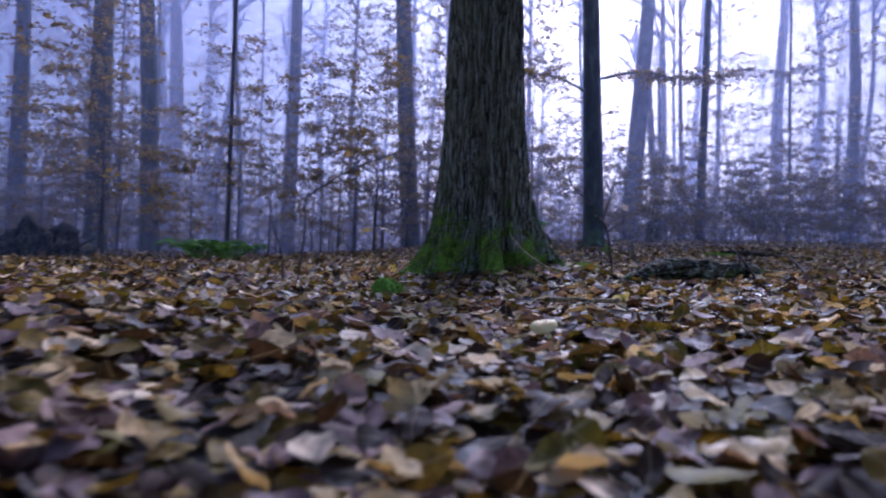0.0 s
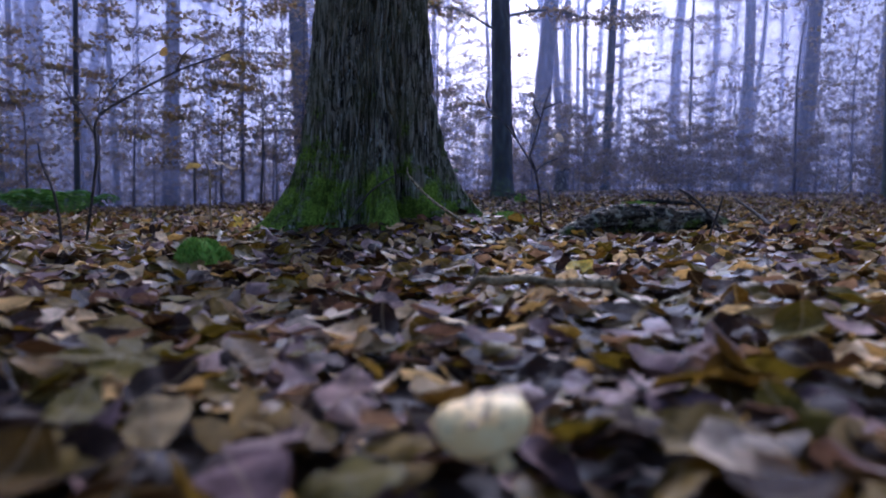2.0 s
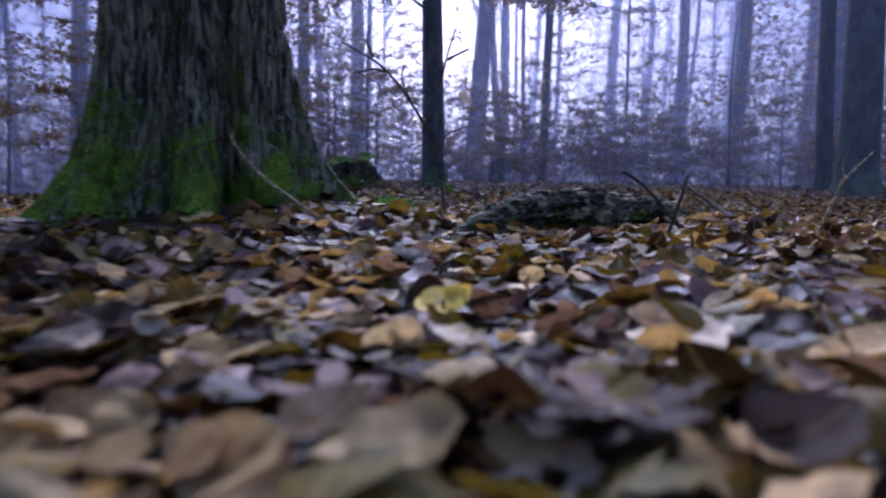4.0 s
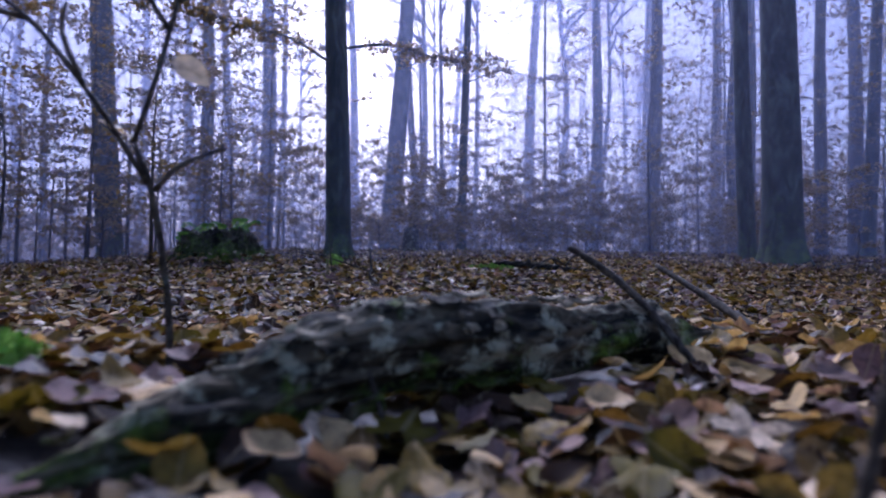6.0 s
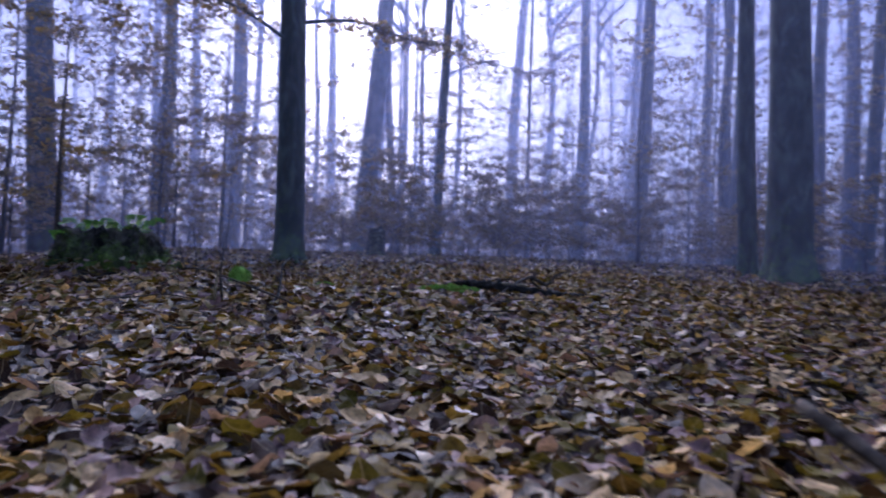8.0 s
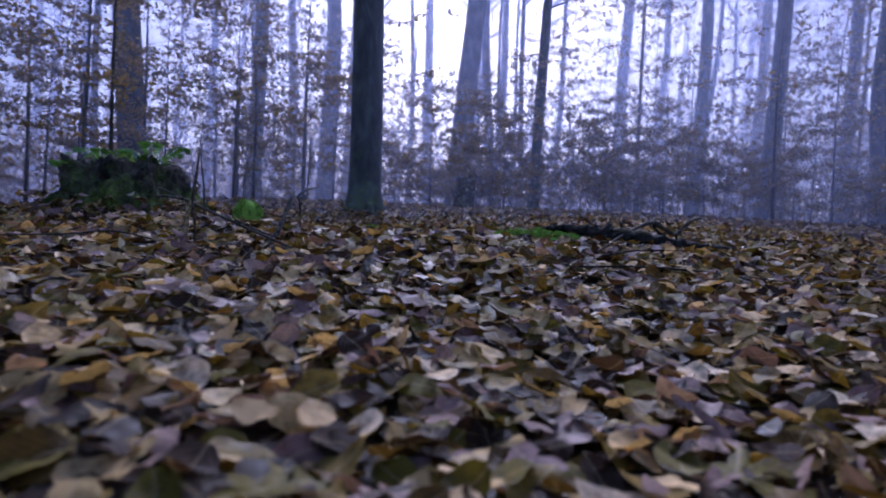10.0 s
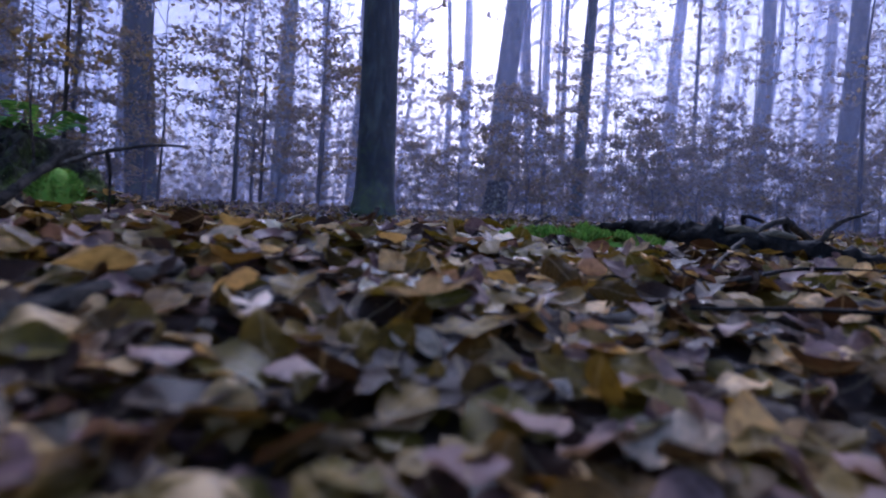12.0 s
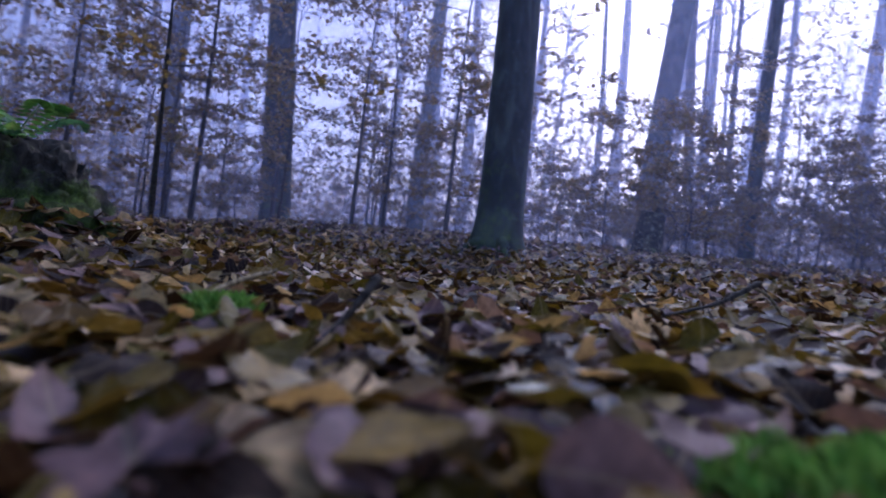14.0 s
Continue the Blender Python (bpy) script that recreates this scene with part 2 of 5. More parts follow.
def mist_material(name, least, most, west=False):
    """Haze for the sheets standing in for mist: mostly clear, the rest scatters light."""
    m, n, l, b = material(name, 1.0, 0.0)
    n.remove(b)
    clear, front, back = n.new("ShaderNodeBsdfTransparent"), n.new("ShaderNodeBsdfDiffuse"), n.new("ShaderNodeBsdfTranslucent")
    # the haze's dim blue-violet is put into the sheets' colour
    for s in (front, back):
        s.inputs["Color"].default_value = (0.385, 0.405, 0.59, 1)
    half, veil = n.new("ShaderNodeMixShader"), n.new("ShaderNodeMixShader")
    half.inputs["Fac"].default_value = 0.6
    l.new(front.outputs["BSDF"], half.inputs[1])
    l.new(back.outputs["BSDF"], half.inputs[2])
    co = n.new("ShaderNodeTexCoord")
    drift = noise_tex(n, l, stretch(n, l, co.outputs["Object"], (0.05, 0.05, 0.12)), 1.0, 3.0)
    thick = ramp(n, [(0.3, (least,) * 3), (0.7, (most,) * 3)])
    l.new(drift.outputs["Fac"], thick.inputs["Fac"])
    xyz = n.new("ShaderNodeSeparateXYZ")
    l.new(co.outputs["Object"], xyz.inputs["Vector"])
    settle = n.new("ShaderNodeMapRange")   # veil a little denser at the floor than higher up
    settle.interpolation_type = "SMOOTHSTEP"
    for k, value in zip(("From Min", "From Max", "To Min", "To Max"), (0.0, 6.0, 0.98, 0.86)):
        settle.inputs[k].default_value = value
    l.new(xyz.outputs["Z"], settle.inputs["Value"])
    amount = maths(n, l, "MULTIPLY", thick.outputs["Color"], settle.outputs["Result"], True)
    if west:   # haze kept to the west, faded out so eastern trunks stay dark
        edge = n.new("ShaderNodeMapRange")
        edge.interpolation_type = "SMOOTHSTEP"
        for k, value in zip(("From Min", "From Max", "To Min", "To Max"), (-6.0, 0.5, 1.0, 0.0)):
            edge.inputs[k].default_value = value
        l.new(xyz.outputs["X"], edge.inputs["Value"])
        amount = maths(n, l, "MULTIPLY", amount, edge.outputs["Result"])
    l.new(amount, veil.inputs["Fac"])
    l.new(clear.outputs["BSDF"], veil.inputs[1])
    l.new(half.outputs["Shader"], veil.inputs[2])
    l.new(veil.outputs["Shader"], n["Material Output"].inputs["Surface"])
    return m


MIST, THIN_MIST = mist_material("mist", 0.34, 0.46), mist_material("thin_mist", 0.19, 0.27)
NEAR_MIST = mist_material("near_mist", 0.09, 0.13)
WEST_HAZE = mist_material("west_haze", 0.07, 0.12, True)


# ---- mesh building ----
rng = np.random.default_rng(7)


def mesh_of(name, verts, tris, mat, uv=None, smooth=True):
    """A mesh from arrays of vertices and triangles."""
    verts, tris = np.asarray(verts, np.float32), np.asarray(tris, np.int32)
    me = bpy.data.meshes.new(name)
    me.vertices.add(len(verts))
    me.vertices.foreach_set("co", verts.ravel())
    me.loops.add(tris.size)
    me.loops.foreach_set("vertex_index", tris.ravel())
    me.polygons.add(len(tris))
    me.polygons.foreach_set("loop_start", np.arange(0, tris.size, 3, dtype=np.int32))
    me.polygons.foreach_set("use_smooth", np.full(len(tris), smooth))
    if uv is not None:
        me.uv_layers.new(name="UVMap").data.foreach_set("uv", np.asarray(uv, np.float32)[tris.ravel()].ravel())
    me.update(calc_edges=True)
    me.validate()
    me.materials.append(mat)
    return me


def piece(name, verts, tris, mat, parent=None, label="", uv=None, smooth=True):
    ob = new(name, mesh_of(name, verts, tris, mat, uv, smooth))
    if parent:
        ob.parent = parent
    return tagged(ob, label)


def thing(name, label, category, group="", kind="", at=None):
    ob = new(name)
    ob.empty_display_size = 0.1
    if at is not None:
        ob.matrix_basis = at
    return tagged(ob, label, category, group, kind)


def join(parts):
    """Several (verts, tris) as one."""
    v, f, k = [], [], 0
    for verts, tris in parts:
        v.append(verts)
        f.append(np.asarray(tris) + k)
        k += len(verts)
    return np.concatenate(v), np.concatenate(f)


def smooth_line(points, steps):
    """Catmull-Rom through the points."""
    p = np.asarray(points, float)
    p = np.vstack([2 * p[0] - p[1], p, 2 * p[-1] - p[-2]])
    out = []
    for k in range(1, len(p) - 2):
        for s in np.linspace(0, 1, steps, endpoint=False):
            a, b_, c, d = p[k - 1:k + 3]
            out.append(0.5 * (2 * b_ + (c - a) * s + (2 * a - 5 * b_ + 4 * c - d) * s * s + (3 * b_ - a - 3 * c + d) * s ** 3))
    out.append(p[-2])
    return np.array(out)


def tube(points, radii, sides=8, rough=0.0, seed=0):
    """A closed, tapered tube along a line, with an uneven skin."""
    p = np.asarray(points, float)
    r = np.interp(np.linspace(0, 1, len(p)), np.linspace(0, 1, len(radii)), radii)
    way = np.gradient(p, axis=0)
    way /= np.linalg.norm(way, axis=1)[:, None] + 1e-9
    ref = np.where(np.abs(way[:, 2:3]) > 0.9, np.array([[1.0, 0, 0]]), np.array([[0, 0, 1.0]]))
    side = np.cross(way, ref)
    side /= np.linalg.norm(side, axis=1)[:, None]
    up = np.cross(side, way)
    ang = np.linspace(0, 2 * np.pi, sides, endpoint=False)
    gen = np.random.default_rng(seed)
    rr = r[:, None] * (1 + rough * gen.normal(0, 1, (len(p), sides)))
    v = p[:, None] + rr[..., None] * (np.cos(ang)[None, :, None] * side[:, None] + np.sin(ang)[None, :, None] * up[:, None])
    v = v.reshape(-1, 3)
    k, j = np.meshgrid(np.arange(len(p) - 1), np.arange(sides), indexing="ij")
    a, b_ = k * sides + j, k * sides + (j + 1) % sides
    c, d = a + sides, b_ + sides
    f = np.concatenate([np.stack([a, b_, d], -1).reshape(-1, 3), np.stack([a, d, c], -1).reshape(-1, 3)])
    v = np.vstack([v, p[0], p[-1]])
    n0, n1, last = len(v) - 2, len(v) - 1, (len(p) - 1) * sides
    j = np.arange(sides)
    caps = np.concatenate([np.stack([np.full(sides, n0), (j + 1) % sides, j], -1), np.stack([np.full(sides, n1), last + j, last + (j + 1) % sides], -1)])
    return v, np.concatenate([f, caps])


# ---- the lie of the land ----
KNOLLS = [(0, 2.8, 1.1, -0.058), (0.5, 4.1, 0.9, 0.098), (1.3, 5.8, 1.2, -0.069), (3.3, 6.2, 1.2, -0.086), (2.6, 8.6, 1.0, 0.032), (1.1, 10.5, 0.7, 0.168),
          (3.8, 9.0, 1.2, 0.042), (3, 13, 2.0, -0.16), (2.3, 4.0, 1.2, 0.049), (5.5, 10, 1.8, 0.08), (1.95, 9.15, 0.45, 0.08),
          (3.1, 7.8, 0.7, -0.062), (1.55, 3.82, 0.42, -0.035), (1.0, 3.66, 0.30, -0.045), (0.3, 12.8, 1.8, -0.06),
          (3.0, 8.3, 0.85, 0.05), (2.0, 5.3, 0.9, 0.05), (0.2, 0.55, 0.75, -0.075)]


def land(x, y):
    x, y = np.asarray(x, float), np.asarray(y, float)
    rise = 0.15 + 0.72 / (1 + np.exp(-(x + 1.4) / 1.3)) + 0.22 * np.clip((x - 3.5) / 14.0, 0, 1) ** 0.8
    z = rise / (1 + np.exp(-(y - 11.5) / 2.8))
    for a, b_, r, h in KNOLLS:
        z = z + h * np.exp(-((x - a) ** 2 + (y - b_) ** 2) / r ** 2)
    z = z + 0.012 * np.sin(x * 3.1 + 0.7 * y) * np.sin(y * 2.7 - 0.4 * x) + 0.007 * np.sin(x * 7.3 + 1.3) * np.sin(y * 8.1 + x)
    far = np.hypot(x - 2, y - 6)
    return z + 0.25 * np.sin(x * 0.11 + 1.0) * np.sin(y * 0.09) * np.clip((far - 16) / 20, 0, 1)


def spread(lo, hi, step, reach, grow=1.16):
    """Grid lines: even between lo and hi, then wider and wider out to reach."""
    mid, out = list(np.arange(lo, hi + step / 2, step)), []
    s, d = step, step
    while s < reach:
        out.append(s)
        d *= grow
        s += d
    return np.array([lo - v for v in reversed(out)] + mid + [mid[-1] + v for v in out])


gx, gy = spread(-3.5, 7.5, 0.07, 900), spread(-1.0, 13.0, 0.07, 900)
X, Y = np.meshgrid(gx, gy)
V = np.stack([X, Y, land(X, Y)], -1).reshape(-1, 3)
w = len(gx)
i, j = np.meshgrid(np.arange(len(gy) - 1), np.arange(w - 1), indexing="ij")
a = (i * w + j).ravel()
F = np.concatenate([np.stack([a, a + 1, a + w + 1], -1), np.stack([a, a + w + 1, a + w], -1)])
ground = tagged(new("ground", mesh_of("ground", V, F, MOULD)), "dark leaf mould of a gently rising forest floor", "ground", kind="structure")

# ---- leaf shapes, one long from stalk to tip, with UV along and across ----
def beech_leaf(curl, fold, twist, wide=0.31, rows=6, wave=0.0):
    s = np.linspace(0, 1, rows)
    half = wide * np.clip(np.sin(np.pi * (0.03 + 0.97 * s) ** 0.80), 0, 1) ** 0.80
    v, uv, f = [], [], []
    for k, (t_, h) in enumerate(zip(s, half)):
        for side in (-1, 0, 1):
            yy = side * h
            z = curl * (t_ - 0.45) ** 2 * 1.2 + fold * abs(yy) + twist * yy * (t_ - 0.5) + wave * side * side * math.sin(t_ * 14 + side)
            v.append((t_ - 0.5, yy, z))
            uv.append((t_, 0.5 + side * h))
    for k in range(rows - 1):
        for c in (0, 1):
            q = k * 3 + c
            f += [(q, q + 3, q + 4), (q, q + 4, q + 1)]
    return np.array(v), np.array(f), np.array(uv)


def maple_leaf(curl, fold, lobes=5, sharp=0.55):
    """A palmate leaf: a fan round the stalk's end, with pointed lobes and a tooth on each side."""
    n_ = lobes * 8
    ang = np.linspace(-2.55, 2.55, n_ + 1)
    phase = (ang + 2.55) / 5.1 * lobes % 1.0
    lobe = np.abs(phase - 0.5) * 2
    reach = np.interp(lobe, [0, 0.25, 0.5, 0.75, 1.0], [1.0, 0.84, 0.80, 0.62, 1 - sharp])
    size = 0.62 * reach * (1 - 0.16 * np.abs(ang) / 2.55)
    v = np.stack([size * np.cos(ang) - 0.12, size * np.sin(ang), np.zeros_like(ang)], -1)
    v = np.vstack([v, (-0.12, 0, 0), (-0.2, 0, 0)])
    v[:, 2] = curl * (v[:, 0] ** 2 + 0.8 * v[:, 1] ** 2) + fold * np.abs(v[:, 1])
    k = np.arange(n_)
    f = np.stack([np.full(n_, n_ + 1), k, k + 1], -1)
    return v, f, np.stack([v[:, 0] + 0.5, 0.5 + v[:, 1] * 0.5], -1)


def scatter(xy, lift, size, shapes, tilt=0.42, seed=1, surface=land, spread_z=True):
    """Leaves of the given shapes lying about at the places xy: (verts, tris, uv)."""
    gen = np.random.default_rng(seed)
    xy = np.asarray(xy, float)
    n_ = len(xy)
    which = gen.integers(0, len(shapes), n_)
    z = surface(xy[:, 0], xy[:, 1]) + lift
    e = 0.05
    slope = np.stack([-(surface(xy[:, 0] + e, xy[:, 1]) - surface(xy[:, 0] - e, xy[:, 1])) / (2 * e),
                      -(surface(xy[:, 0], xy[:, 1] + e) - surface(xy[:, 0], xy[:, 1] - e)) / (2 * e), np.ones(n_)], -1)
    lean = tilt * np.where(gen.random(n_) < 0.2, 2.6, 1.0)   # one in five stands on edge
    up = slope + np.concatenate([gen.normal(0, 1, (n_, 2)) * lean[:, None], np.zeros((n_, 1))], 1)
    up /= np.linalg.norm(up, axis=1)[:, None]
    turn = gen.uniform(0, 2 * np.pi, n_)
    ahead = np.stack([np.cos(turn), np.sin(turn), np.zeros(n_)], -1)
    ahead -= up * (ahead * up).sum(1)[:, None]
    ahead /= np.linalg.norm(ahead, axis=1)[:, None]
    side = np.cross(up, ahead)
    flip = np.where(gen.random(n_) < 0.4, -1.0, 1.0)
    vs, fs, us, k = [], [], [], 0
    for w_, (v, f, uv) in enumerate(shapes):
        ids = np.nonzero(which == w_)[0]
        if not len(ids):
            continue
        q = v[None] * size[ids][:, None, None]
        p = q[..., :1] * ahead[ids][:, None] + q[..., 1:2] * side[ids][:, None] + (q[..., 2:3] * flip[ids][:, None, None]) * up[ids][:, None]
        p += np.stack([xy[ids, 0], xy[ids, 1], z[ids]], -1)[:, None]
        vs.append(p.reshape(-1, 3))
        fs.append((f[None] + (np.arange(len(ids)) * len(v))[:, None, None] + k).reshape(-1, 3))
        us.append(np.tile(uv, (len(ids), 1)))
        k += len(ids) * len(v)
    return np.concatenate(vs), np.concatenate(fs), np.concatenate(us)


def crumpled(shape, amount, seed):
    """The same leaf, dried and crumpled unevenly, with a ragged edge."""
    v, f, uv = shape
    gen = np.random.default_rng(seed)
    k = gen.uniform(2, 7, (3, 2))
    p = gen.uniform(0, 6.28, 3)
    z = sum(np.sin(v[:, 0] * k[q, 0] * 2 + v[:, 1] * k[q, 1] * 2 + p[q]) for q in range(3)) / 3
    edge = 1 + gen.normal(0, 0.035, (len(v), 1))
    out = v * np.concatenate([np.ones((len(v), 1)), edge, np.ones((len(v), 1))], 1)
    out[:, 2] += amount * z
    return out, f, uv


FINE = [crumpled(beech_leaf(0.42 * c, 0.38 * f_, 0.4 * t_, 1.08 * w_, 9, wv), 0.050, 40 + k_) for k_, (c, f_, t_, w_, wv) in enumerate((
    (0.5, 0.35, 0.5, 0.30, 0.02), (-0.6, 0.2, -0.6, 0.33, 0.03), (0.9, -0.3, 0.9, 0.28, 0.0), (0.2, 0.6, 0.0, 0.34, 0.02), (1.3, 0.1, -0.4, 0.31, 0.03), (-0.3, -0.5, 0.7, 0.29, 0.02),
    (0.4, 0.0, 1.4, 0.36, 0.0), (1.8, 0.5, 0.3, 0.33, 0.03), (-1.1, 0.7, 0.6, 0.35, 0.02), (0.7, 0.9, -0.9, 0.37, 0.01), (0.1, -0.8, -0.5, 0.32, 0.03)))]
PALM = [crumpled(maple_leaf(0.5 * q[0], 0.6 * q[1], *q[2:]), 0.055, 60 + k_) for k_, q in enumerate(((0.5, 0.15, 5, 0.48), (-0.4, 0.25, 5, 0.45), (0.9, -0.2, 5, 0.5), (0.2, 0.4, 5, 0.55)))]
PLAIN = [beech_leaf(0.7 * c, 0.6 * f_, 0.6 * t_, w_, 4) for c, f_, t_, w_ in ((0.6, 0.35, 0.5, 0.32), (-0.6, 0.2, -0.6, 0.35), (1.0, -0.3, 0.9, 0.3), (0.2, 0.6, -0.9, 0.36))]
FAR = [beech_leaf(c, f_, 0.6, 0.36, 3) for c, f_ in ((0.7, 0.4), (-0.7, 0.2), (1.0, -0.4))]
WAY = np.array([(eye[0], eye[1]) for _, eye, _, _ in PATH])
WAY = smooth_line(np.c_[WAY, np.zeros(len(WAY))], 4)[:, :2]
TRUNK_AT = np.array([0.22, 4.22])
LOG_WAY = smooth_line([(1.0, 3.87, 0), (1.26, 4.0, 0), (1.55, 4.13, 0), (1.75, 4.19, 0), (2.0, 4.29, 0), (2.4, 4.43, 0)], 5)[:, :2]


def off_path(xy):
    return np.sqrt(((xy[:, None] - WAY[None]) ** 2).sum(-1)).min(1)


def places(gen, lo, hi, per_m2, keep):
    n_ = int((hi[0] - lo[0]) * (hi[1] - lo[1]) * per_m2)
    xy = np.c_[gen.uniform(lo[0], hi[0], n_), gen.uniform(lo[1], hi[1], n_)]
    for x, y in ((3.03, 7.96), (0.82, 2.78), (0.60, 2.0), (0.48, 2.12), (0.56, 2.07)):   # where pale leaves and a stick lie on top
        xy = xy[np.hypot(xy[:, 0] - x, xy[:, 1] - y) > 0.06]
    xy = xy[np.sqrt(((xy[:, None] - LOG_WAY[None]) ** 2).sum(-1)).min(1) > 0.06]
    xy = xy[(np.hypot(*(xy - TRUNK_AT).T) > 0.36) & (np.hypot(xy[:, 0] - 0.345, xy[:, 1] - 1.47) > 0.085)]
    clump = np.sin(xy[:, 0] * 4.1 + 2 * np.sin(xy[:, 1] * 2.3)) * np.sin(xy[:, 1] * 4.7 + xy[:, 0])
    return xy[keep(off_path(xy)) & (gen.random(len(xy)) < 0.86 + 0.14 * clump)]


gen = np.random.default_rng(21)
near = places(gen, (-1.6, -1.2), (5.2, 10.6), 950, lambda d: d < 1.15)
mid = places(gen, (-5.0, -3.2), (9.0, 13.0), 560, lambda d: (d >= 1.15) & (d < 3.2))
wide = places(gen, (-9.0, -8.0), (13.0, 18.0), 200, lambda d: (d >= 3.2) & (d < 8.0))
rest = places(gen, (-20.0, -16.0), (24.0, 34.0), 46, lambda d: (d >= 8.0) & (d < 24.0))
palmate = gen.random(len(near)) < 0.06
sets = []
sets.append(scatter(near[~palmate], gen.uniform(0.0, 0.05, (~palmate).sum()), np.where(near[~palmate][:, 1] > 4.0, 1.14, 1.0) * gen.uniform(0.048, 0.090, (~palmate).sum()), FINE, 0.30, 2))
sets.append(scatter(near[palmate], gen.uniform(0.01, 0.04, palmate.sum()), gen.uniform(0.075, 0.115, palmate.sum()), PALM, 0.22, 3))
palmate = gen.random(len(mid)) < 0.05
sets.append(scatter(mid[~palmate], gen.uniform(0.0, 0.04, (~palmate).sum()), gen.uniform(0.058, 0.102, (~palmate).sum()), PLAIN, 0.30, 4))
sets.append(scatter(mid[palmate], gen.uniform(0.01, 0.04, palmate.sum()), gen.uniform(0.085, 0.13, palmate.sum()), PALM, 0.25, 5))
sets.append(scatter(wide, gen.uniform(0.0, 0.05, len(wide)), gen.uniform(0.07, 0.115, len(wide)), FAR, 0.36, 6))
sets.append(scatter(rest, gen.uniform(0.0, 0.06, len(rest)), gen.uniform(0.10, 0.17, len(rest)), FAR, 0.55, 7))
v_, f_, u_, k_ = [], [], [], 0
for v, f, uv in sets:
    v_.append(v), f_.append(f + k_), u_.append(uv)
    k_ += len(v)
litter = new("leaf_litter", mesh_of("leaf_litter", np.concatenate(v_), np.concatenate(f_), LITTER, np.concatenate(u_)))
tagged(litter, "thick wet carpet of brown and tan fallen beech leaves", "leaf litter", kind="stuff")

# ---- the great tree by the way ----
oak = thing("tree", "old tree with furrowed dark bark and mossy spreading roots", "tree", at=pose(0.245, 4.22, 0.06))
ROOTS = [(-178, 0.25, 0.30), (-142, 0.14, 0.20), (-118, 0.08, 0.12), (-99, -0.07, 0.10), (-80, 0.32, 0.14), (-56, -0.36, 0.13), (-35, 0.17, 0.13), (-21, -0.05, 0.08), (-9, 0.37, 0.22), (48, 0.2, 0.3), (120, 0.24, 0.3)]
na = 480
zs = np.concatenate([np.linspace(-0.10, 1.9, 240), np.linspace(1.96, 14.0, 60)])
ths = np.linspace(-np.pi, np.pi, na, endpoint=False)
Z, TH = np.meshgrid(zs, ths, indexing="ij")
R = 0.245 + 0.085 * np.exp(-np.clip(Z, 0, None) / 0.45) - 0.010 * np.clip(Z, 0, None)
for deg, push, widthr in ROOTS:
    d = (TH - radians(deg) + np.pi) % (2 * np.pi) - np.pi
    R += push * np.exp(-(d / widthr) ** 2) * (np.exp(-np.clip(Z + 0.02, 0, None) / 0.17) + 0.30 * np.exp(-np.clip(Z, 0, None) / 0.55))
gen = np.random.default_rng(5)
ridge = np.zeros_like(R)
for k in range(26):
    fr, ph, dr, am = gen.integers(12, 38), gen.uniform(0, 6.28), gen.normal(0, 1.6), gen.uniform(0.4, 1)
    ridge += am * np.sin(fr * TH + ph + dr * Z + 1.1 * np.sin(Z * gen.uniform(1.5, 5) + ph) + 0.6 * np.sin(3 * TH + ph))
ridge /= ridge.std()
# long lozenge plates with deep furrows between: the two nearest of jittered centres round the stem
cols = 58
wob = np.array([[noise.noise(Vector((c * 2.2, s * 2.2, z * 3.0))) for c, s in zip(np.cos(ths), np.sin(ths))] for z in zs])
U = (TH / (2 * np.pi) + 0.5) * cols + 2.2 * wob + 0.5 * Z
Vv = Z / 0.42 + 1.6 * np.sin(5 * TH) + 0.9 * np.sin(17 * TH)
jit = gen.random((cols, 160, 2))
F1, F2 = np.full(Z.shape, 9.0), np.full(Z.shape, 9.0)
for du in (-1, 0, 1):
    for dv in (-1, 0, 1):
        cu, cv = np.floor(U).astype(int) + du, np.floor(Vv).astype(int) + dv
        q = jit[cu % cols, cv % 160]
        dd = np.hypot(cu + 0.15 + 0.7 * q[..., 0] - U, cv + q[..., 1] - Vv)
        F2 = np.minimum(np.maximum(dd, F1), F2)
        F1 = np.minimum(dd, F1)
plates = np.clip((F2 - F1) / 0.38, 0, 1) ** 0.8
tops = jit[np.floor(U).astype(int) % cols, np.floor(Vv).astype(int) % 160, 0]
flakes = np.array([[noise.noise(Vector((c * 17, s * 17, z * 9.0))) for c, s in zip(np.cos(ths), np.sin(ths))] for z in zs])
cut = 0.25 * np.tanh(ridge * 1.4) + 1.35 * (plates - 0.6) + 0.25 * flakes
lump = sum(np.sin(q * TH + 1.7 * Z * s + q) for q, s in ((3, 1), (5, -1), (7, 2))) / 3
R = np.maximum(R, 0.03) * (1 + 0.018 * lump) + 0.021 * cut + 0.0018 * gen.normal(0, 1, R.shape) * (Z < 1.9)
LEAN = 0.012 * np.clip(Z, 0, None)
V = np.stack([R * np.cos(TH) - LEAN, R * np.sin(TH), Z], -1).reshape(-1, 3)
i, j = np.meshgrid(np.arange(len(zs) - 1), np.arange(na), indexing="ij")
a, b_ = (i * na + j).ravel(), (i * na + (j + 1) % na).ravel()
F = np.concatenate([np.stack([a, b_, b_ + na], -1), np.stack([a, b_ + na, a + na], -1)])
piece("trunk", V, F, OAK, oak)
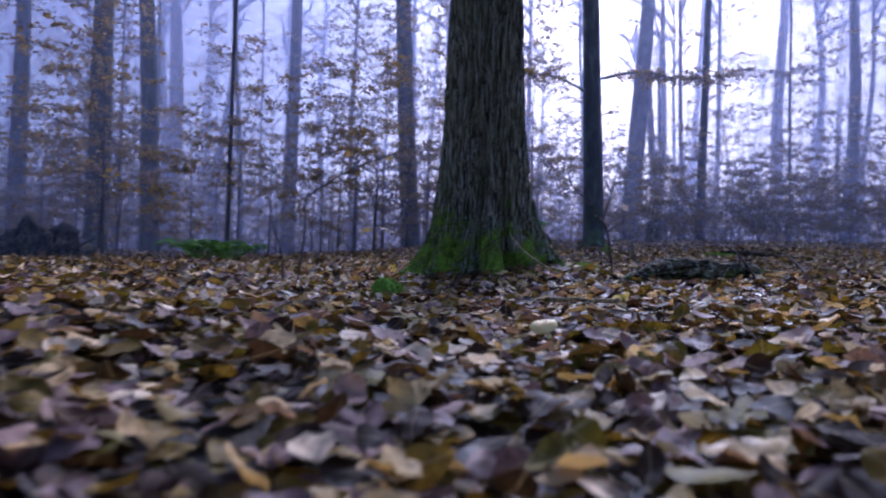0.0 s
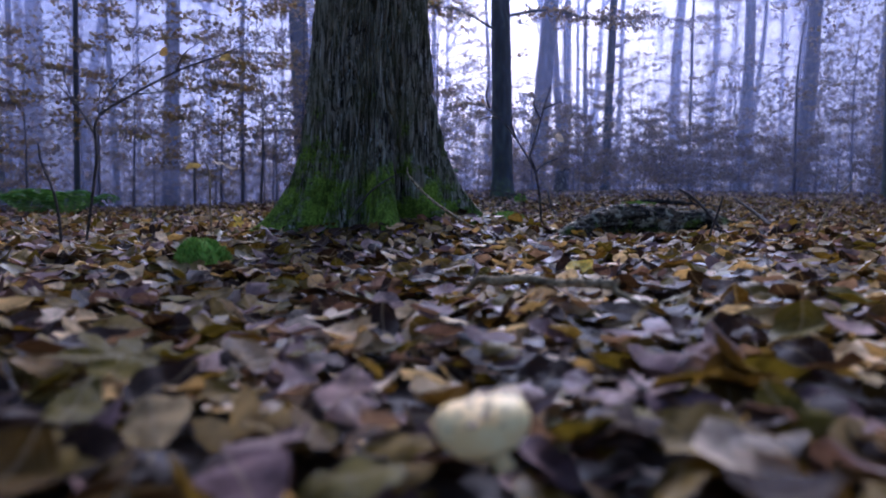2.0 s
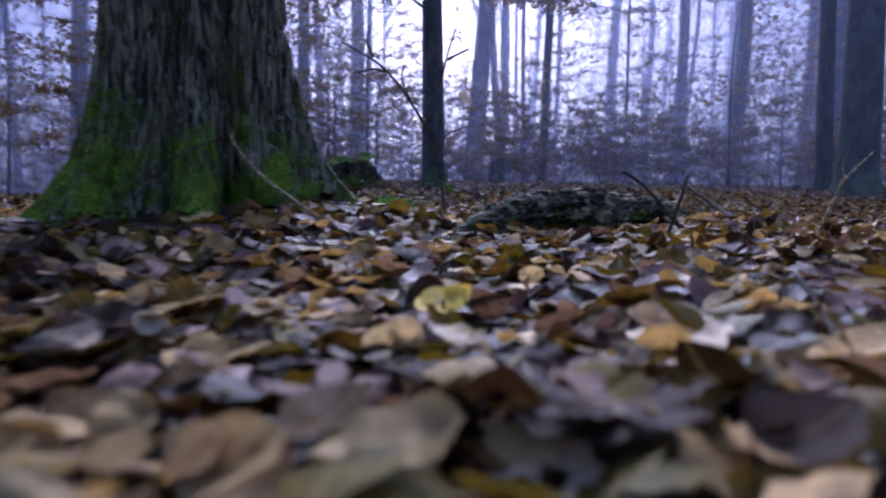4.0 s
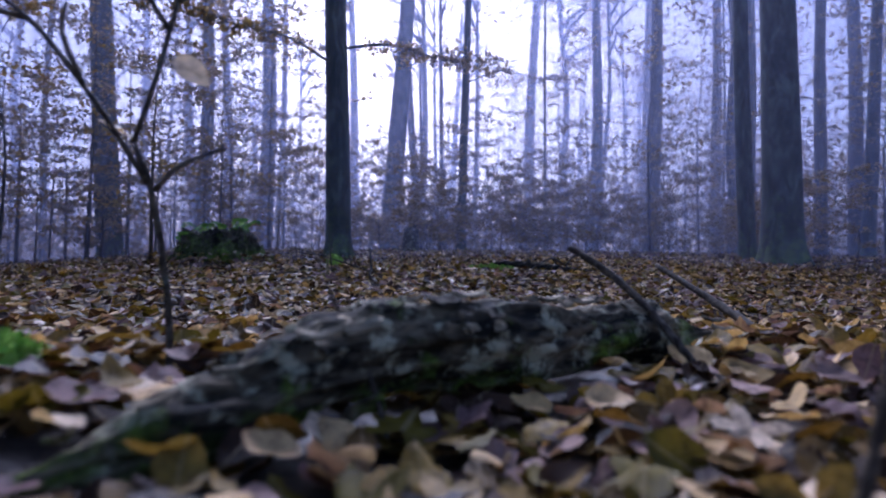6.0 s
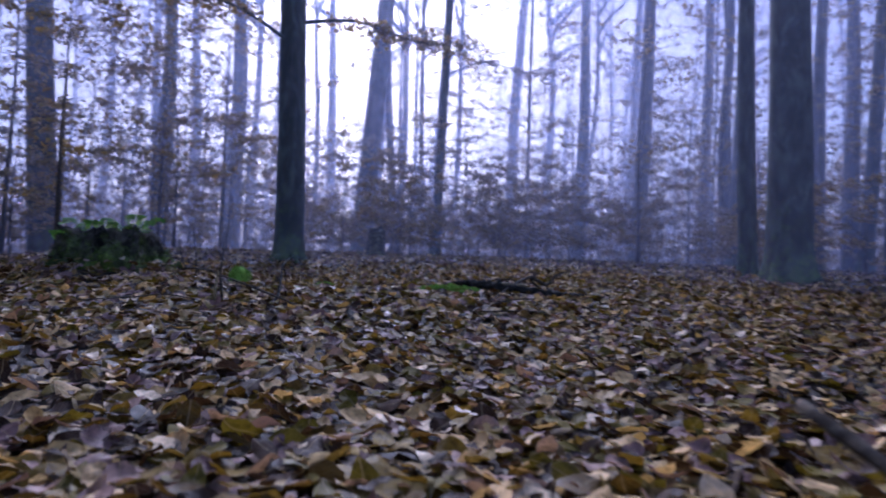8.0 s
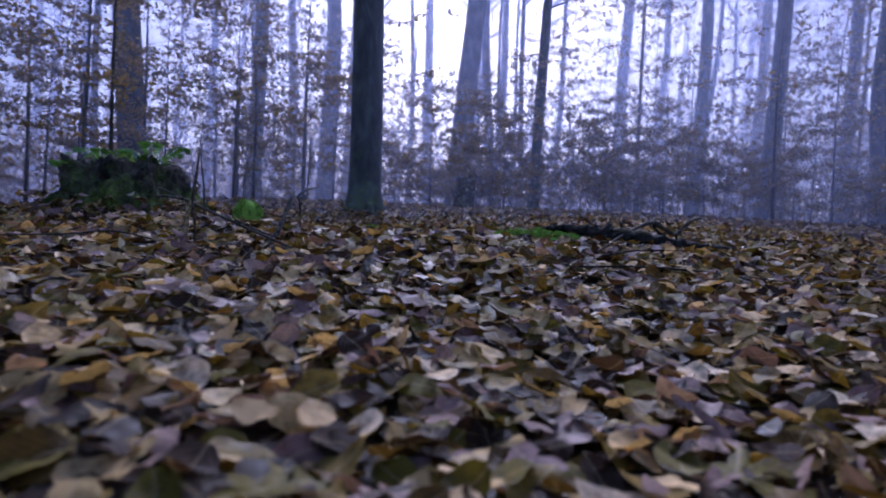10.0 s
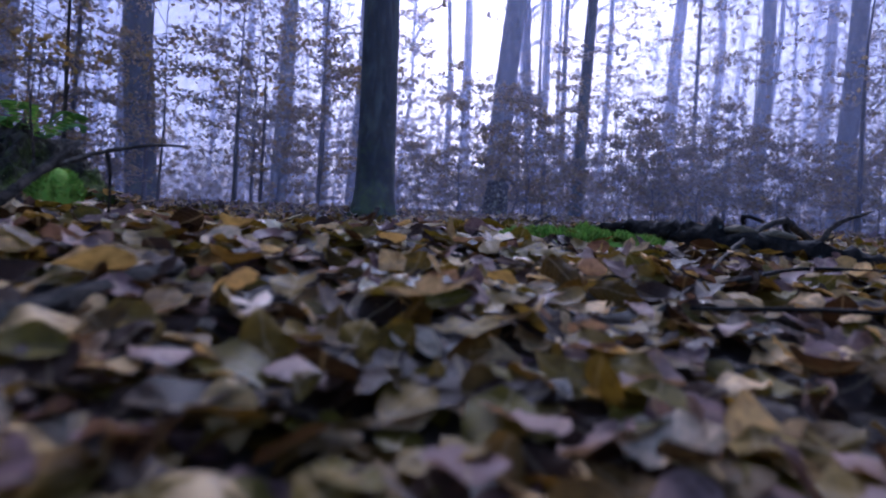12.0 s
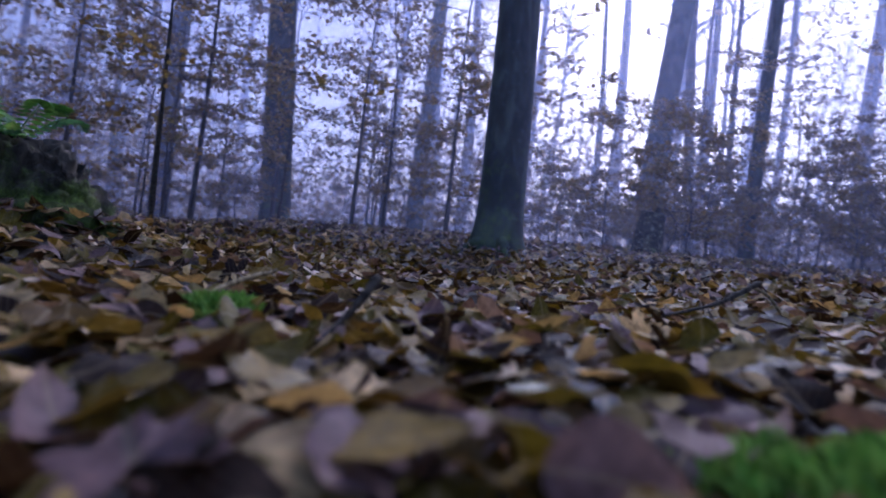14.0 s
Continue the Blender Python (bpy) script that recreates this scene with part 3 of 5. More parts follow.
piece("dead_root", *tube(smooth_line([(0.155, -0.34, 0.33), (0.16, -0.40, 0.290), (0.225, -0.46, 0.212), (0.30, -0.52, 0.150), (0.375, -0.58, 0.10), (0.46, -0.62, 0.05)], 6), (0.002, 0.005, 0.0055, 0.005, 0.003), 7, 0.08, 3), PALE_TWIG, oak, "pale dead root hanging down the bark")
piece("dead_root", *tube(smooth_line([(0.13, -0.37, 0.30), (0.095, -0.40, 0.285), (0.04, -0.46, 0.25), (-0.015, -0.48, 0.20), (-0.07, -0.52, 0.118)], 6), (0.002, 0.0035, 0.004, 0.003), 6, 0.06, 4), TWIG, oak, "thin dark dead root")


def crown_leaves(gen, centre, reach, count, size):
    """Leaf sprays in loose clumps round a centre."""
    hubs = gen.normal(0, 1, (max(6, count // 40), 3)) * np.array(reach) * 0.55 + centre
    at = hubs[gen.integers(0, len(hubs), count)] + gen.normal(0, 0.45, (count, 3))
    ups, aheads = gen.normal(0, 1, (count, 3)), gen.normal(0, 1, (count, 3))
    ups[:, 2] = np.abs(ups[:, 2]) + 0.6
    ups /= np.linalg.norm(ups, axis=1)[:, None]
    aheads -= ups * (aheads * ups).sum(1)[:, None]
    aheads /= np.linalg.norm(aheads, axis=1)[:, None]
    sides = np.cross(ups, aheads)
    v, f, uv = FAR[0]
    s = gen.uniform(0.7, 1.3, count)[:, None, None] * size
    q = v[None] * s
    p = q[..., :1] * aheads[:, None] + q[..., 1:2] * sides[:, None] + q[..., 2:3] * ups[:, None] + at[:, None]
    return p.reshape(-1, 3), (f[None] + (np.arange(count) * len(v))[:, None, None]).reshape(-1, 3), np.tile(uv, (count, 1))


def add_limbs_and_crown(parent, gen, mat, height, first, thick, count, leaves, reach):
    for k in range(count):
        z0 = first + (height - first) * (k + 0.4) / count * 0.85
        az = gen.uniform(0, 6.28)
        ln = reach * gen.uniform(0.6, 1.0)
        pts_ = [(0, 0, z0 - 0.1), (0.3 * ln * math.cos(az), 0.3 * ln * math.sin(az), z0 + 0.25 * ln),
                (0.7 * ln * math.cos(az + 0.2), 0.7 * ln * math.sin(az + 0.2), z0 + 0.5 * ln), (ln * math.cos(az), ln * math.sin(az), z0 + 0.62 * ln)]
        limb = smooth_line(pts_, 4)
        twigs = [tube(limb, (thick * 0.34, thick * 0.2, thick * 0.07), 6, 0.03, k)]
        for _ in range(3):
            s = limb[gen.integers(5, len(limb))]
            e_ = s + gen.normal(0, 0.5, 3) * ln * 0.3 + (0, 0, 0.2 * ln)
            twigs.append(tube([s, (s + e_) / 2 + gen.normal(0, 0.05, 3), e_], (thick * 0.08, thick * 0.05, thick * 0.02), 5))
        piece("limb", *join(twigs), mat, parent)
    v, f, uv = crown_leaves(gen, (0, 0, height * 0.86), (reach, reach, height * 0.16), leaves, 0.20)
    tagged(piece("crown", v, f, BEECH, parent, uv=uv), kind="stuff")


add_limbs_and_crown(oak, np.random.default_rng(3), OAK, 16.0, 8.0, 0.5, 5, 420, 4.0)


# ---- the wood around ----
def forest_tree(seed, mat, dia=0.5, height=17.0, wobble=0.10, label=""):
    """A tall trunk with a flared foot, a few high limbs and a thin autumn crown."""
    gen = np.random.default_rng(seed)
    root = thing("tree", label, "tree", "trees of the wood", at=pose(0, 0, -500))
    zs_ = np.concatenate([[-0.4, 0, 0.12, 0.3, 0.6, 1.0, 1.6], np.arange(2.4, height + 0.1, 0.9)])
    sx, sy = gen.normal(0, wobble, 4), gen.normal(0, wobble, 4)
    xs_ = sum(sx[k] / (1 + k) * np.sin(zs_ * (0.22 + 0.2 * k) + k) for k in range(4)) - sum(sx[k] / (1 + k) * np.sin(k) for k in range(4))
    ys_ = sum(sy[k] / (1 + k) * np.sin(zs_ * (0.22 + 0.2 * k) + 2 * k) for k in range(4)) - sum(sy[k] / (1 + k) * np.sin(2 * k) for k in range(4))
    rad = dia / 2 * (1.04 - 0.62 * np.clip(zs_, 0, None) / height) * (1 + 0.34 * np.exp(-np.clip(zs_, 0, None) / 0.20))
    sides = 28
    th = np.linspace(0, 2 * np.pi, sides, endpoint=False)
    ph = gen.uniform(0, 6.28)
    flare = 1 + 0.13 * np.exp(-np.clip(zs_, 0, None) / 0.35)[:, None] * np.sin(4 * th + ph)[None] + 0.018 * np.sin(3 * th + ph)[None] + gen.normal(0, 0.008, (len(zs_), sides))
    rr = rad[:, None] * flare
    v = np.stack([xs_[:, None] + rr * np.cos(th), ys_[:, None] + rr * np.sin(th), np.repeat(zs_[:, None], sides, 1)], -1).reshape(-1, 3)
    i, j = np.meshgrid(np.arange(len(zs_) - 1), np.arange(sides), indexing="ij")
    a, b_ = (i * sides + j).ravel(), (i * sides + (j + 1) % sides).ravel()
    piece("trunk", v, np.concatenate([np.stack([a, b_, b_ + sides], -1), np.stack([a, b_ + sides, a + sides], -1)]), mat, root)
    add_limbs_and_crown(root, gen, mat, height, height * 0.68, dia, 4, 220, 2.6)
    return root


KINDS = [forest_tree(31, SMOOTH, 0.5, 18, 0.07, "tall smooth-barked beech trunk with a dark mossy foot"),
         forest_tree(32, SMOOTH, 0.5, 17, 0.12, "slightly bent smooth-barked beech tree in the mist"),
         forest_tree(33, GREY, 0.5, 18, 0.06, "straight grey-barked forest tree fading into mist"),
         forest_tree(34, GREY, 0.5, 16, 0.16, "crooked grey-barked forest tree in the mist"),
         forest_tree(35, SMOOTH, 0.5, 17, 0.05, "straight dark beech trunk standing in leaf litter")]


def plant(kind, x, y, dia, lean=0.0, toward=0.0, turn=None, sink=0.0):
    s = dia / 0.5
    tall = min(max(s, 1.0), 1.15)
    m_ = pose(x, y, float(land(x, y)) - sink, toward, lean, 0) @ pose(0, 0, 0, 0, 0, turn if turn is not None else (x * 57 + y * 31) % 360)
    return copy_thing(KINDS[kind], m_ @ Matrix.Diagonal((s, s, tall, 1)))


# x, y, thickness, lean to the right, kind
STANDING = [(3.03, 15.0, 0.46, -1.9, 4), (7.05, 28.0, 0.80, 2.7, 1), (7.95, 22.0, 0.30, 1.2, 4), (16.6, 35.0, 0.68, 1.5, 2), (2.42, 33.5, 0.78, -1.0, 2),
            (0.85, 37.0, 0.52, -2.4, 2), (-1.85, 21.5, 0.64, -3.6, 1), (-4.3, 44.0, 0.56, 0.5, 2), (10.75, 12.35, 0.68, -0.6, 0), (17.6, 20.4, 0.56, 0.0, 0),
            (19.0, 17.2, 0.40, 3.4, 4)]
STANDING += [(11.1, 9.3, 0.55, 1.5, 0), (22.5, 27.5, 0.55, 0.5, 2), (22.0, 32.5, 0.58, 2.0, 2),
            (19.6, 32.5, 0.30, 2.0, 3), (8.3, 42.0, 0.64, -2.2, 2), (11.3, 38.0, 0.46, -0.4, 2), (13.5, 35.6, 0.33, 0.4, 2), (11.4, 34.0, 0.27, -2.0, 2), (3.5, 40.0, 0.45, 0.3, 2), (-10.2, 17.1, 0.62, 0.0, 4),
            (-8.06, 16.0, 0.48, -3.0, 1), (-7.7, 26.9, 0.62, 0.0, 2), (-4.2, 11.2, 0.08, 0.5, 3), (-14.7, 20.1, 0.55, 0.0, 4), (-16.0, 33.0, 0.9, 0.0, 2)]
planted = [plant(kind, x, y, dia, lean) for x, y, dia, lean, kind in STANDING]


def leafy_limb(tree, pts_, radii, count, seed):
    """A low leafy limb of a standing tree, along points in the world."""
    gen = np.random.default_rng(seed)
    back = np.array(tree.matrix_basis.inverted())
    line = smooth_line(pts_, 8)
    parts, at = [tube(line, radii, 6, 0.04, seed)], []
    for k in range(count):
        s = line[gen.integers(len(line) // 4, len(line))]
        e_ = s + gen.normal(0, 1, 3) * (0.45, 0.4, 0.12) + (0, 0, -0.1)
        parts.append(tube([s, (s + e_) / 2 + (0, 0, 0.05), e_], (0.009, 0.006, 0.003), 4))
        at += [s + (e_ - s) * t_ for t_ in gen.random(13)]
    local = lambda p: p @ back[:3, :3].T + back[:3, 3]
    v, f = join(parts)
    limb = piece("leafy_limb", local(v), f, SMOOTH, tree)
    at = np.array(at) + gen.normal(0, 0.05, (len(at), 3))
    n_ = len(at)
    up, ah = gen.normal(0, 1, (n_, 3)) + (0, 0, 0.8), gen.normal(0, 1, (n_, 3))
    up /= np.linalg.norm(up, axis=1)[:, None]
    ah -= up * (ah * up).sum(1)[:, None]
    ah /= np.linalg.norm(ah, axis=1)[:, None]
    v, f, uv = FAR[0]
    q = v[None] * gen.uniform(0.07, 0.11, n_)[:, None, None]
    p = q[..., :1] * ah[:, None] + q[..., 1:2] * np.cross(up, ah)[:, None] + q[..., 2:3] * up[:, None] + at[:, None]
    tagged(piece("spray", local(p.reshape(-1, 3)), (f[None] + (np.arange(n_) * len(v))[:, None, None]).reshape(-1, 3), BEECH, limb, uv=np.tile(uv, (n_, 1))), kind="stuff")


leafy_limb(planted[0], [(2.9, 15.0, 4.5), (4.0, 15.1, 4.75), (5.2, 15.4, 4.7), (6.6, 15.8, 5.0)], (0.035, 0.025, 0.015, 0.006), 46, 5)
leafy_limb(planted[0], [(2.85, 15.0, 4.2), (2.0, 14.7, 4.5), (1.1, 14.4, 4.5), (0.3, 14.3, 4.7)], (0.03, 0.02, 0.012, 0.005), 34, 6)
leafy_limb(planted[2], [(8.0, 22.0, 6.4), (9.3, 22.1, 7.0), (10.9, 22.4, 7.0), (12.2, 22.9, 7.4)], (0.03, 0.02, 0.012, 0.005), 40, 7)
foot = np.array(planted[0].matrix_basis.inverted())
for p in ([(2.95, 14.85, 0.70), (2.80, 14.76, 0.63), (2.66, 14.72, 0.53)], [(3.07, 14.8, 0.68), (3.1, 14.65, 0.62), (3.13, 14.5, 0.52)]):
    v, f = tube(smooth_line(p, 6), (0.08, 0.055, 0.02), 10, 0.05, 9)
    piece("root", v @ foot[:3, :3].T + foot[:3, 3], f, SMOOTH, planted[0])
gen = np.random.default_rng(77)
taken = np.array([(x, y) for x, y, *_ in STANDING])
count = 0
while count < 90:
    az, r = gen.uniform(-75, 75), 20 + 36 * gen.random() ** 0.8
    x, y = 2 + r * math.sin(radians(az)), 5 + r * math.cos(radians(az))
    if np.hypot(*(taken - (x, y)).T).min() < 1.3:
        continue
    taken = np.vstack([taken, (x, y)])
    plant([2, 3, 2, 3, 1][count % 5], x, y, gen.choice([0.12, 0.18, 0.28, 0.4, 0.55]), gen.normal(0, 2.0), gen.normal(0, 1.5), gen.uniform(0, 360))
    count += 1
plant(4, 11.11, 13.54, 0.33, -0.8)
for az in range(80, 300, 14):   # the wood behind the walker
    r = gen.uniform(9, 22)
    plant(int(az) % 5, 2 + r * math.sin(radians(az)), 4 + r * math.cos(radians(az)), gen.uniform(0.3, 0.6), gen.normal(0, 1.5))
for k in KINDS:
    for o in (*k.children_recursive, k):
        bpy.data.objects.remove(o)


# a crooked young tree with a forked limb
crooked = thing("tree", "thin crooked dark-barked young tree with a forked limb", "tree", "trees of the wood", at=pose(13.77, 12.56, float(land(13.77, 12.56)) - 0.1))
for name, pts_, radii in (("trunk", [(0, 0, -0.1), (0.16, -0.04, 1.65), (0.27, -0.08, 2.3), (0.35, -0.10, 3.25), (0.37, -0.10, 3.6), (0.29, -0.06, 3.88), (0.40, -0.10, 4.4), (0.49, -0.13, 4.95), (0.6, -0.2, 6.4), (0.5, -0.3, 8.0)], (0.085, 0.062, 0.056, 0.052, 0.048, 0.046, 0.042, 0.036, 0.028, 0.01)),
                          ("limb", [(0.37, -0.11, 3.3), (0.71, -0.26, 3.48), (0.94, -0.36, 3.85), (1.12, -0.44, 4.3), (1.27, -0.49, 4.95), (1.45, -0.6, 6.0)], (0.042, 0.038, 0.033, 0.026, 0.02, 0.008)),
                          ("limb", [(0.25, -0.08, 1.95), (0.70, -0.29, 2.15), (1.09, -0.46, 2.42)], (0.024, 0.016, 0.008)),
                          ("limb", [(0.94, -0.36, 3.85), (1.2, -0.3, 4.0), (1.5, -0.35, 3.95)], (0.016, 0.011, 0.005))):
    piece(name, *tube(smooth_line(pts_, 6), radii, 10, 0.05, 71), SMOOTH, crooked)


# ---- young beeches that keep their withered leaves ----
def sapling(seed, height, spread_, per_branch, branches, leaf=0.068):
    gen = np.random.default_rng(seed)
    root = thing("beech_sapling", "young beech keeping layers of withered orange-brown leaves", "sapling", "undergrowth", at=pose(0, 0, -500))
    stem = smooth_line([(0, 0, -0.1), (gen.normal(0, 0.05), gen.normal(0, 0.05), height * 0.4), (gen.normal(0, 0.15), gen.normal(0, 0.15), height * 0.75), (gen.normal(0, 0.3), gen.normal(0, 0.3), height)], 5)
    piece("stem", *tube(stem, (0.011 * height ** 0.7, 0.008, 0.003), 6, 0.04, seed), TWIG, root)
    twigs, at = [], []
    for k in range(branches):
        s = stem[int(np.interp(k, [0, branches - 1], [3, len(stem) - 1]))]
        az, ln = gen.uniform(0, 6.28), spread_ * gen.uniform(0.5, 1.0) * (1.15 - 0.6 * k / branches)
        e_ = s + (ln * math.cos(az), ln * math.sin(az), gen.normal(0.10, 0.12) * ln)
        line = smooth_line([s, (s + e_) / 2 + gen.normal(0, 0.06, 3) + (0, 0, 0.08 * ln), e_], 6)
        twigs.append(tube(line, (0.006, 0.004, 0.0015), 4))
        for q in range(3):
            s2 = line[gen.integers(3, len(line) - 1)]
            az2 = az + gen.choice([-0.8, 0.8]) + gen.normal(0, 0.2)
            e2 = s2 + np.array((math.cos(az2), math.sin(az2), gen.normal(0.0, 0.12))) * ln * 0.4
            twigs.append(tube([s2, (s2 + e2) / 2 + (0, 0, 0.02), e2], (0.0035, 0.002, 0.001), 4))
            for t_ in gen.random(per_branch):
                at.append(s2 + (e2 - s2) * t_)
        for t_ in gen.random(per_branch):
            at.append(line[int((0.25 + 0.75 * t_) * (len(line) - 1))])
    tagged(piece("branchwork", *join(twigs), TWIG, root), kind="stuff")
    at = np.array(at) + gen.normal(0, 0.035, (len(at), 3))
    n_ = len(at)
    ups = np.c_[gen.normal(0, 0.95, (n_, 2)), np.ones(n_)]
    ups /= np.linalg.norm(ups, axis=1)[:, None]
    az = gen.uniform(0, 6.28, n_)
    ah = np.c_[np.cos(az), np.sin(az), np.zeros(n_)]
    ah -= ups * (ah * ups).sum(1)[:, None]
    ah /= np.linalg.norm(ah, axis=1)[:, None]
    sd = np.cross(ups, ah)
    v, f, uv = FAR[0]
    q = v[None] * (gen.uniform(0.7, 1.2, n_) * leaf)[:, None, None]
    p = q[..., :1] * ah[:, None] + q[..., 1:2] * sd[:, None] + q[..., 2:3] * ups[:, None] + at[:, None]
    ob = piece("foliage", p.reshape(-1, 3), (f[None] + (np.arange(n_) * len(v))[:, None, None]).reshape(-1, 3), BEECH, root, uv=np.tile(uv, (n_, 1)))
    tagged(ob, kind="stuff")
    return root


BUSHES = [sapling(51, 3.6, 1.9, 17, 19), sapling(52, 2.6, 1.6, 17, 16), sapling(53, 4.8, 2.0, 14, 22), sapling(54, 1.5, 1.0, 15, 10), sapling(55, 1.1, 0.9, 15, 8),
          sapling(56, 7.5, 2.4, 12, 30, 0.075), sapling(57, 6.2, 2.2, 12, 26, 0.075)]


def bush(kind, x, y, size=1.0, turn=0.0):
    return copy_thing(BUSHES[kind], pose(x, y, float(land(x, y)), 0, 0, turn) @ Matrix.Scale(size, 4))


gen = np.random.default_rng(91)
for x, y, kind in ((0.0, 13.7, 2), (-5.6, 9.6, 0), (-6.6, 11.4, 2), (-4.6, 10.6, 1), (-3.9, 12.6, 0), (-2.6, 11.6, 1), (-1.9, 13.4, 0), (-3.0, 15.0, 2), (-5.2, 14.4, 2), (-7.6, 13.6, 0),
                   (-1.0, 15.6, 1), (-0.4, 17.8, 0), (-2.4, 18.0, 2), (-4.5, 18.5, 0), (0.9, 18.6, 1), (-8.6, 9.8, 1), (4.6, 18.6, 1), (6.4, 19.4, 0), (3.9, 20.6, 3), (7.8, 17.6, 3),
                   (8.6, 20.4, 1), (5.2, 17.2, 4), (9.8, 17.0, 3), (10.6, 20.0, 0), (13.4, 19.0, 1), (9.4, 23.0, 2), (12.0, 24.0, 0), (15.6, 21.0, 2), (7.0, 24.6, 0)):
    bush(kind, x, y, gen.uniform(0.85, 1.15), gen.uniform(0, 360))
for x, y in ((0.9, 17.2), (2.0, 19.6), (-1.6, 17.4), (-3.6, 20.2), (-1.2, 19.6), (-11.5, 19.0), (-9.0, 22.5), (-0.6, 24.6), (-12.5, 25.0), (11.6, 17.4), (15.0, 19.6),
             (13.0, 23.0), (18.0, 20.0), (17.2, 24.2), (10.4, 26.0), (21.0, 18.6), (20.0, 22.6), (14.4, 27.5), (23.5, 24.0), (8.0, 30.0), (25.0, 16.0), (18.5, 12.4), (22.0, 12.0), (0.4, 21.6), (2.7, 24.6), (-0.9, 26.4), (3.9, 27.2), (-2.8, 16.2), (1.4, 28.4), (19.0, 16.6), (16.2, 13.4), (23.0, 20.0), (26.0, 21.0)):
    bush(5 + int(x * 10) % 2, x, y, gen.uniform(0.85, 1.2), gen.uniform(0, 360))
for k in range(95):
    az, r = gen.uniform(-52, 52), gen.uniform(13.5, 27)
    x, y = 2.0 + r * math.sin(radians(az)), 4.5 + r * math.cos(radians(az))
    if az < 6 or k % 3 == 0:
        bush([3, 4, 3, 1, 4, 2][k % 6], x, y, gen.uniform(0.8, 1.25), gen.uniform(0, 360))
for k in range(70):   # low brush under the eastern trees
    az, r = gen.uniform(8, 54), gen.uniform(14.5, 25)
    bush(3 + k % 2, 2.0 + r * math.sin(radians(az)), 4.5 + r * math.cos(radians(az)), gen.uniform(0.8, 1.35), gen.uniform(0, 360))
for k in BUSHES:
    for o in (*k.children_recursive, k):
        bpy.data.objects.remove(o)

# ---- the far wood: a thicket of thin stems and brush closing the view ----
gen = np.random.default_rng(123)
stems = []
for k in range(300):
    az, r = gen.uniform(-82, 82), gen.uniform(36, 66)
    x, y = 2 + r * math.sin(radians(az)), 5 + r * math.cos(radians(az))
    z, h = float(land(x, y)), gen.uniform(4, 15)
    dx, dy = gen.normal(0, 0.5, 2)
    stems.append(tube([(x, y, z - 0.3), (x + dx * 0.3, y + dy * 0.3, z + h * 0.5), (x + dx, y + dy, z + h)], (gen.uniform(0.04, 0.14), 0.07, 0.02), 5))
tagged(new("far_thicket", mesh_of("far_thicket", *join(stems), GREY)), "far wood of thin grey stems in mist", "thicket", kind="stuff")
n_ = 150000
az, r = np.radians(gen.uniform(-82, 82, n_)), gen.uniform(25, 58, n_)
at = np.c_[2 + r * np.sin(az), 5 + r * np.cos(az), np.zeros(n_)]
top = 5.0 + 1.6 * np.sin(az * 9 + 1.0) + 0.9 * np.sin(az * 31 + r * 0.5)
at[:, 2] = land(at[:, 0], at[:, 1]) + top * gen.random(n_) ** 1.35
ups, aheads = gen.normal(0, 1, (n_, 3)), gen.normal(0, 1, (n_, 3))
ups[:, 2] = np.abs(ups[:, 2]) + 0.5
ups /= np.linalg.norm(ups, axis=1)[:, None]
aheads -= ups * (aheads * ups).sum(1)[:, None]
aheads /= np.linalg.norm(aheads, axis=1)[:, None]
v = np.array([(-0.5, 0, 0), (0, -0.3, 0.1), (0.5, 0, 0), (0, 0.3, 0.1)])
f, uv = np.array([(0, 1, 2), (0, 2, 3)]), np.array([(0, 0.5), (0.5, 0.2), (1, 0.5), (0.5, 0.8)])
q = v[None] * gen.uniform(0.12, 0.34, n_)[:, None, None]
p = q[..., :1] * aheads[:, None] + q[..., 1:2] * np.cross(ups, aheads)[:, None] + q[..., 2:3] * ups[:, None] + at[:, None]
far_brush = new("far_brush", mesh_of("far_brush", p.reshape(-1, 3), (f[None] + (np.arange(n_) * len(v))[:, None, None]).reshape(-1, 3), BEECH, np.tile(uv, (n_, 1))))
tagged(far_brush, "withered beech brush far off in the mist", "brush", kind="stuff")

# ---- the canopy of the far wood: leaf clumps high between the stems, open towards the light ----
gen = np.random.default_rng(321)
hubs = []
while len(hubs) < 1500:
    az, r = gen.uniform(-75, 75), 27 + 33 * gen.random() ** 0.8
    # clumps added thicker at the sides to dim the sky there, sparse at two gaps
    gap = math.exp(-((az - 12.0) / 11.0) ** 2) + 0.95 * math.exp(-((az + 16.0) / 8.0) ** 2)
    if gen.random() < gap:
        continue
    x, y = 2 + r * math.sin(radians(az)), 5 + r * math.cos(radians(az))
    hubs.append((x, y, float(land(x, y)) + gen.uniform(3.0, 9.0 + 0.25 * r)))
hubs = np.array(hubs)
n_ = 45000
which = gen.integers(0, len(hubs), n_)
at = hubs[which] + gen.normal(0, 1, (n_, 3)) * (1.0, 1.0, 0.28)
ups, aheads = gen.normal(0, 0.7, (n_, 3)) + (0, 0, 1.0), gen.normal(0, 1, (n_, 3))
ups /= np.linalg.norm(ups, axis=1)[:, None]
aheads -= ups * (aheads * ups).sum(1)[:, None]
aheads /= np.linalg.norm(aheads, axis=1)[:, None]
v, f, uv = FAR[0]
q = v[None] * gen.uniform(0.14, 0.34, n_)[:, None, None]
p = q[..., :1] * aheads[:, None] + q[..., 1:2] * np.cross(ups, aheads)[:, None] + q[..., 2:3] * ups[:, None] + at[:, None]
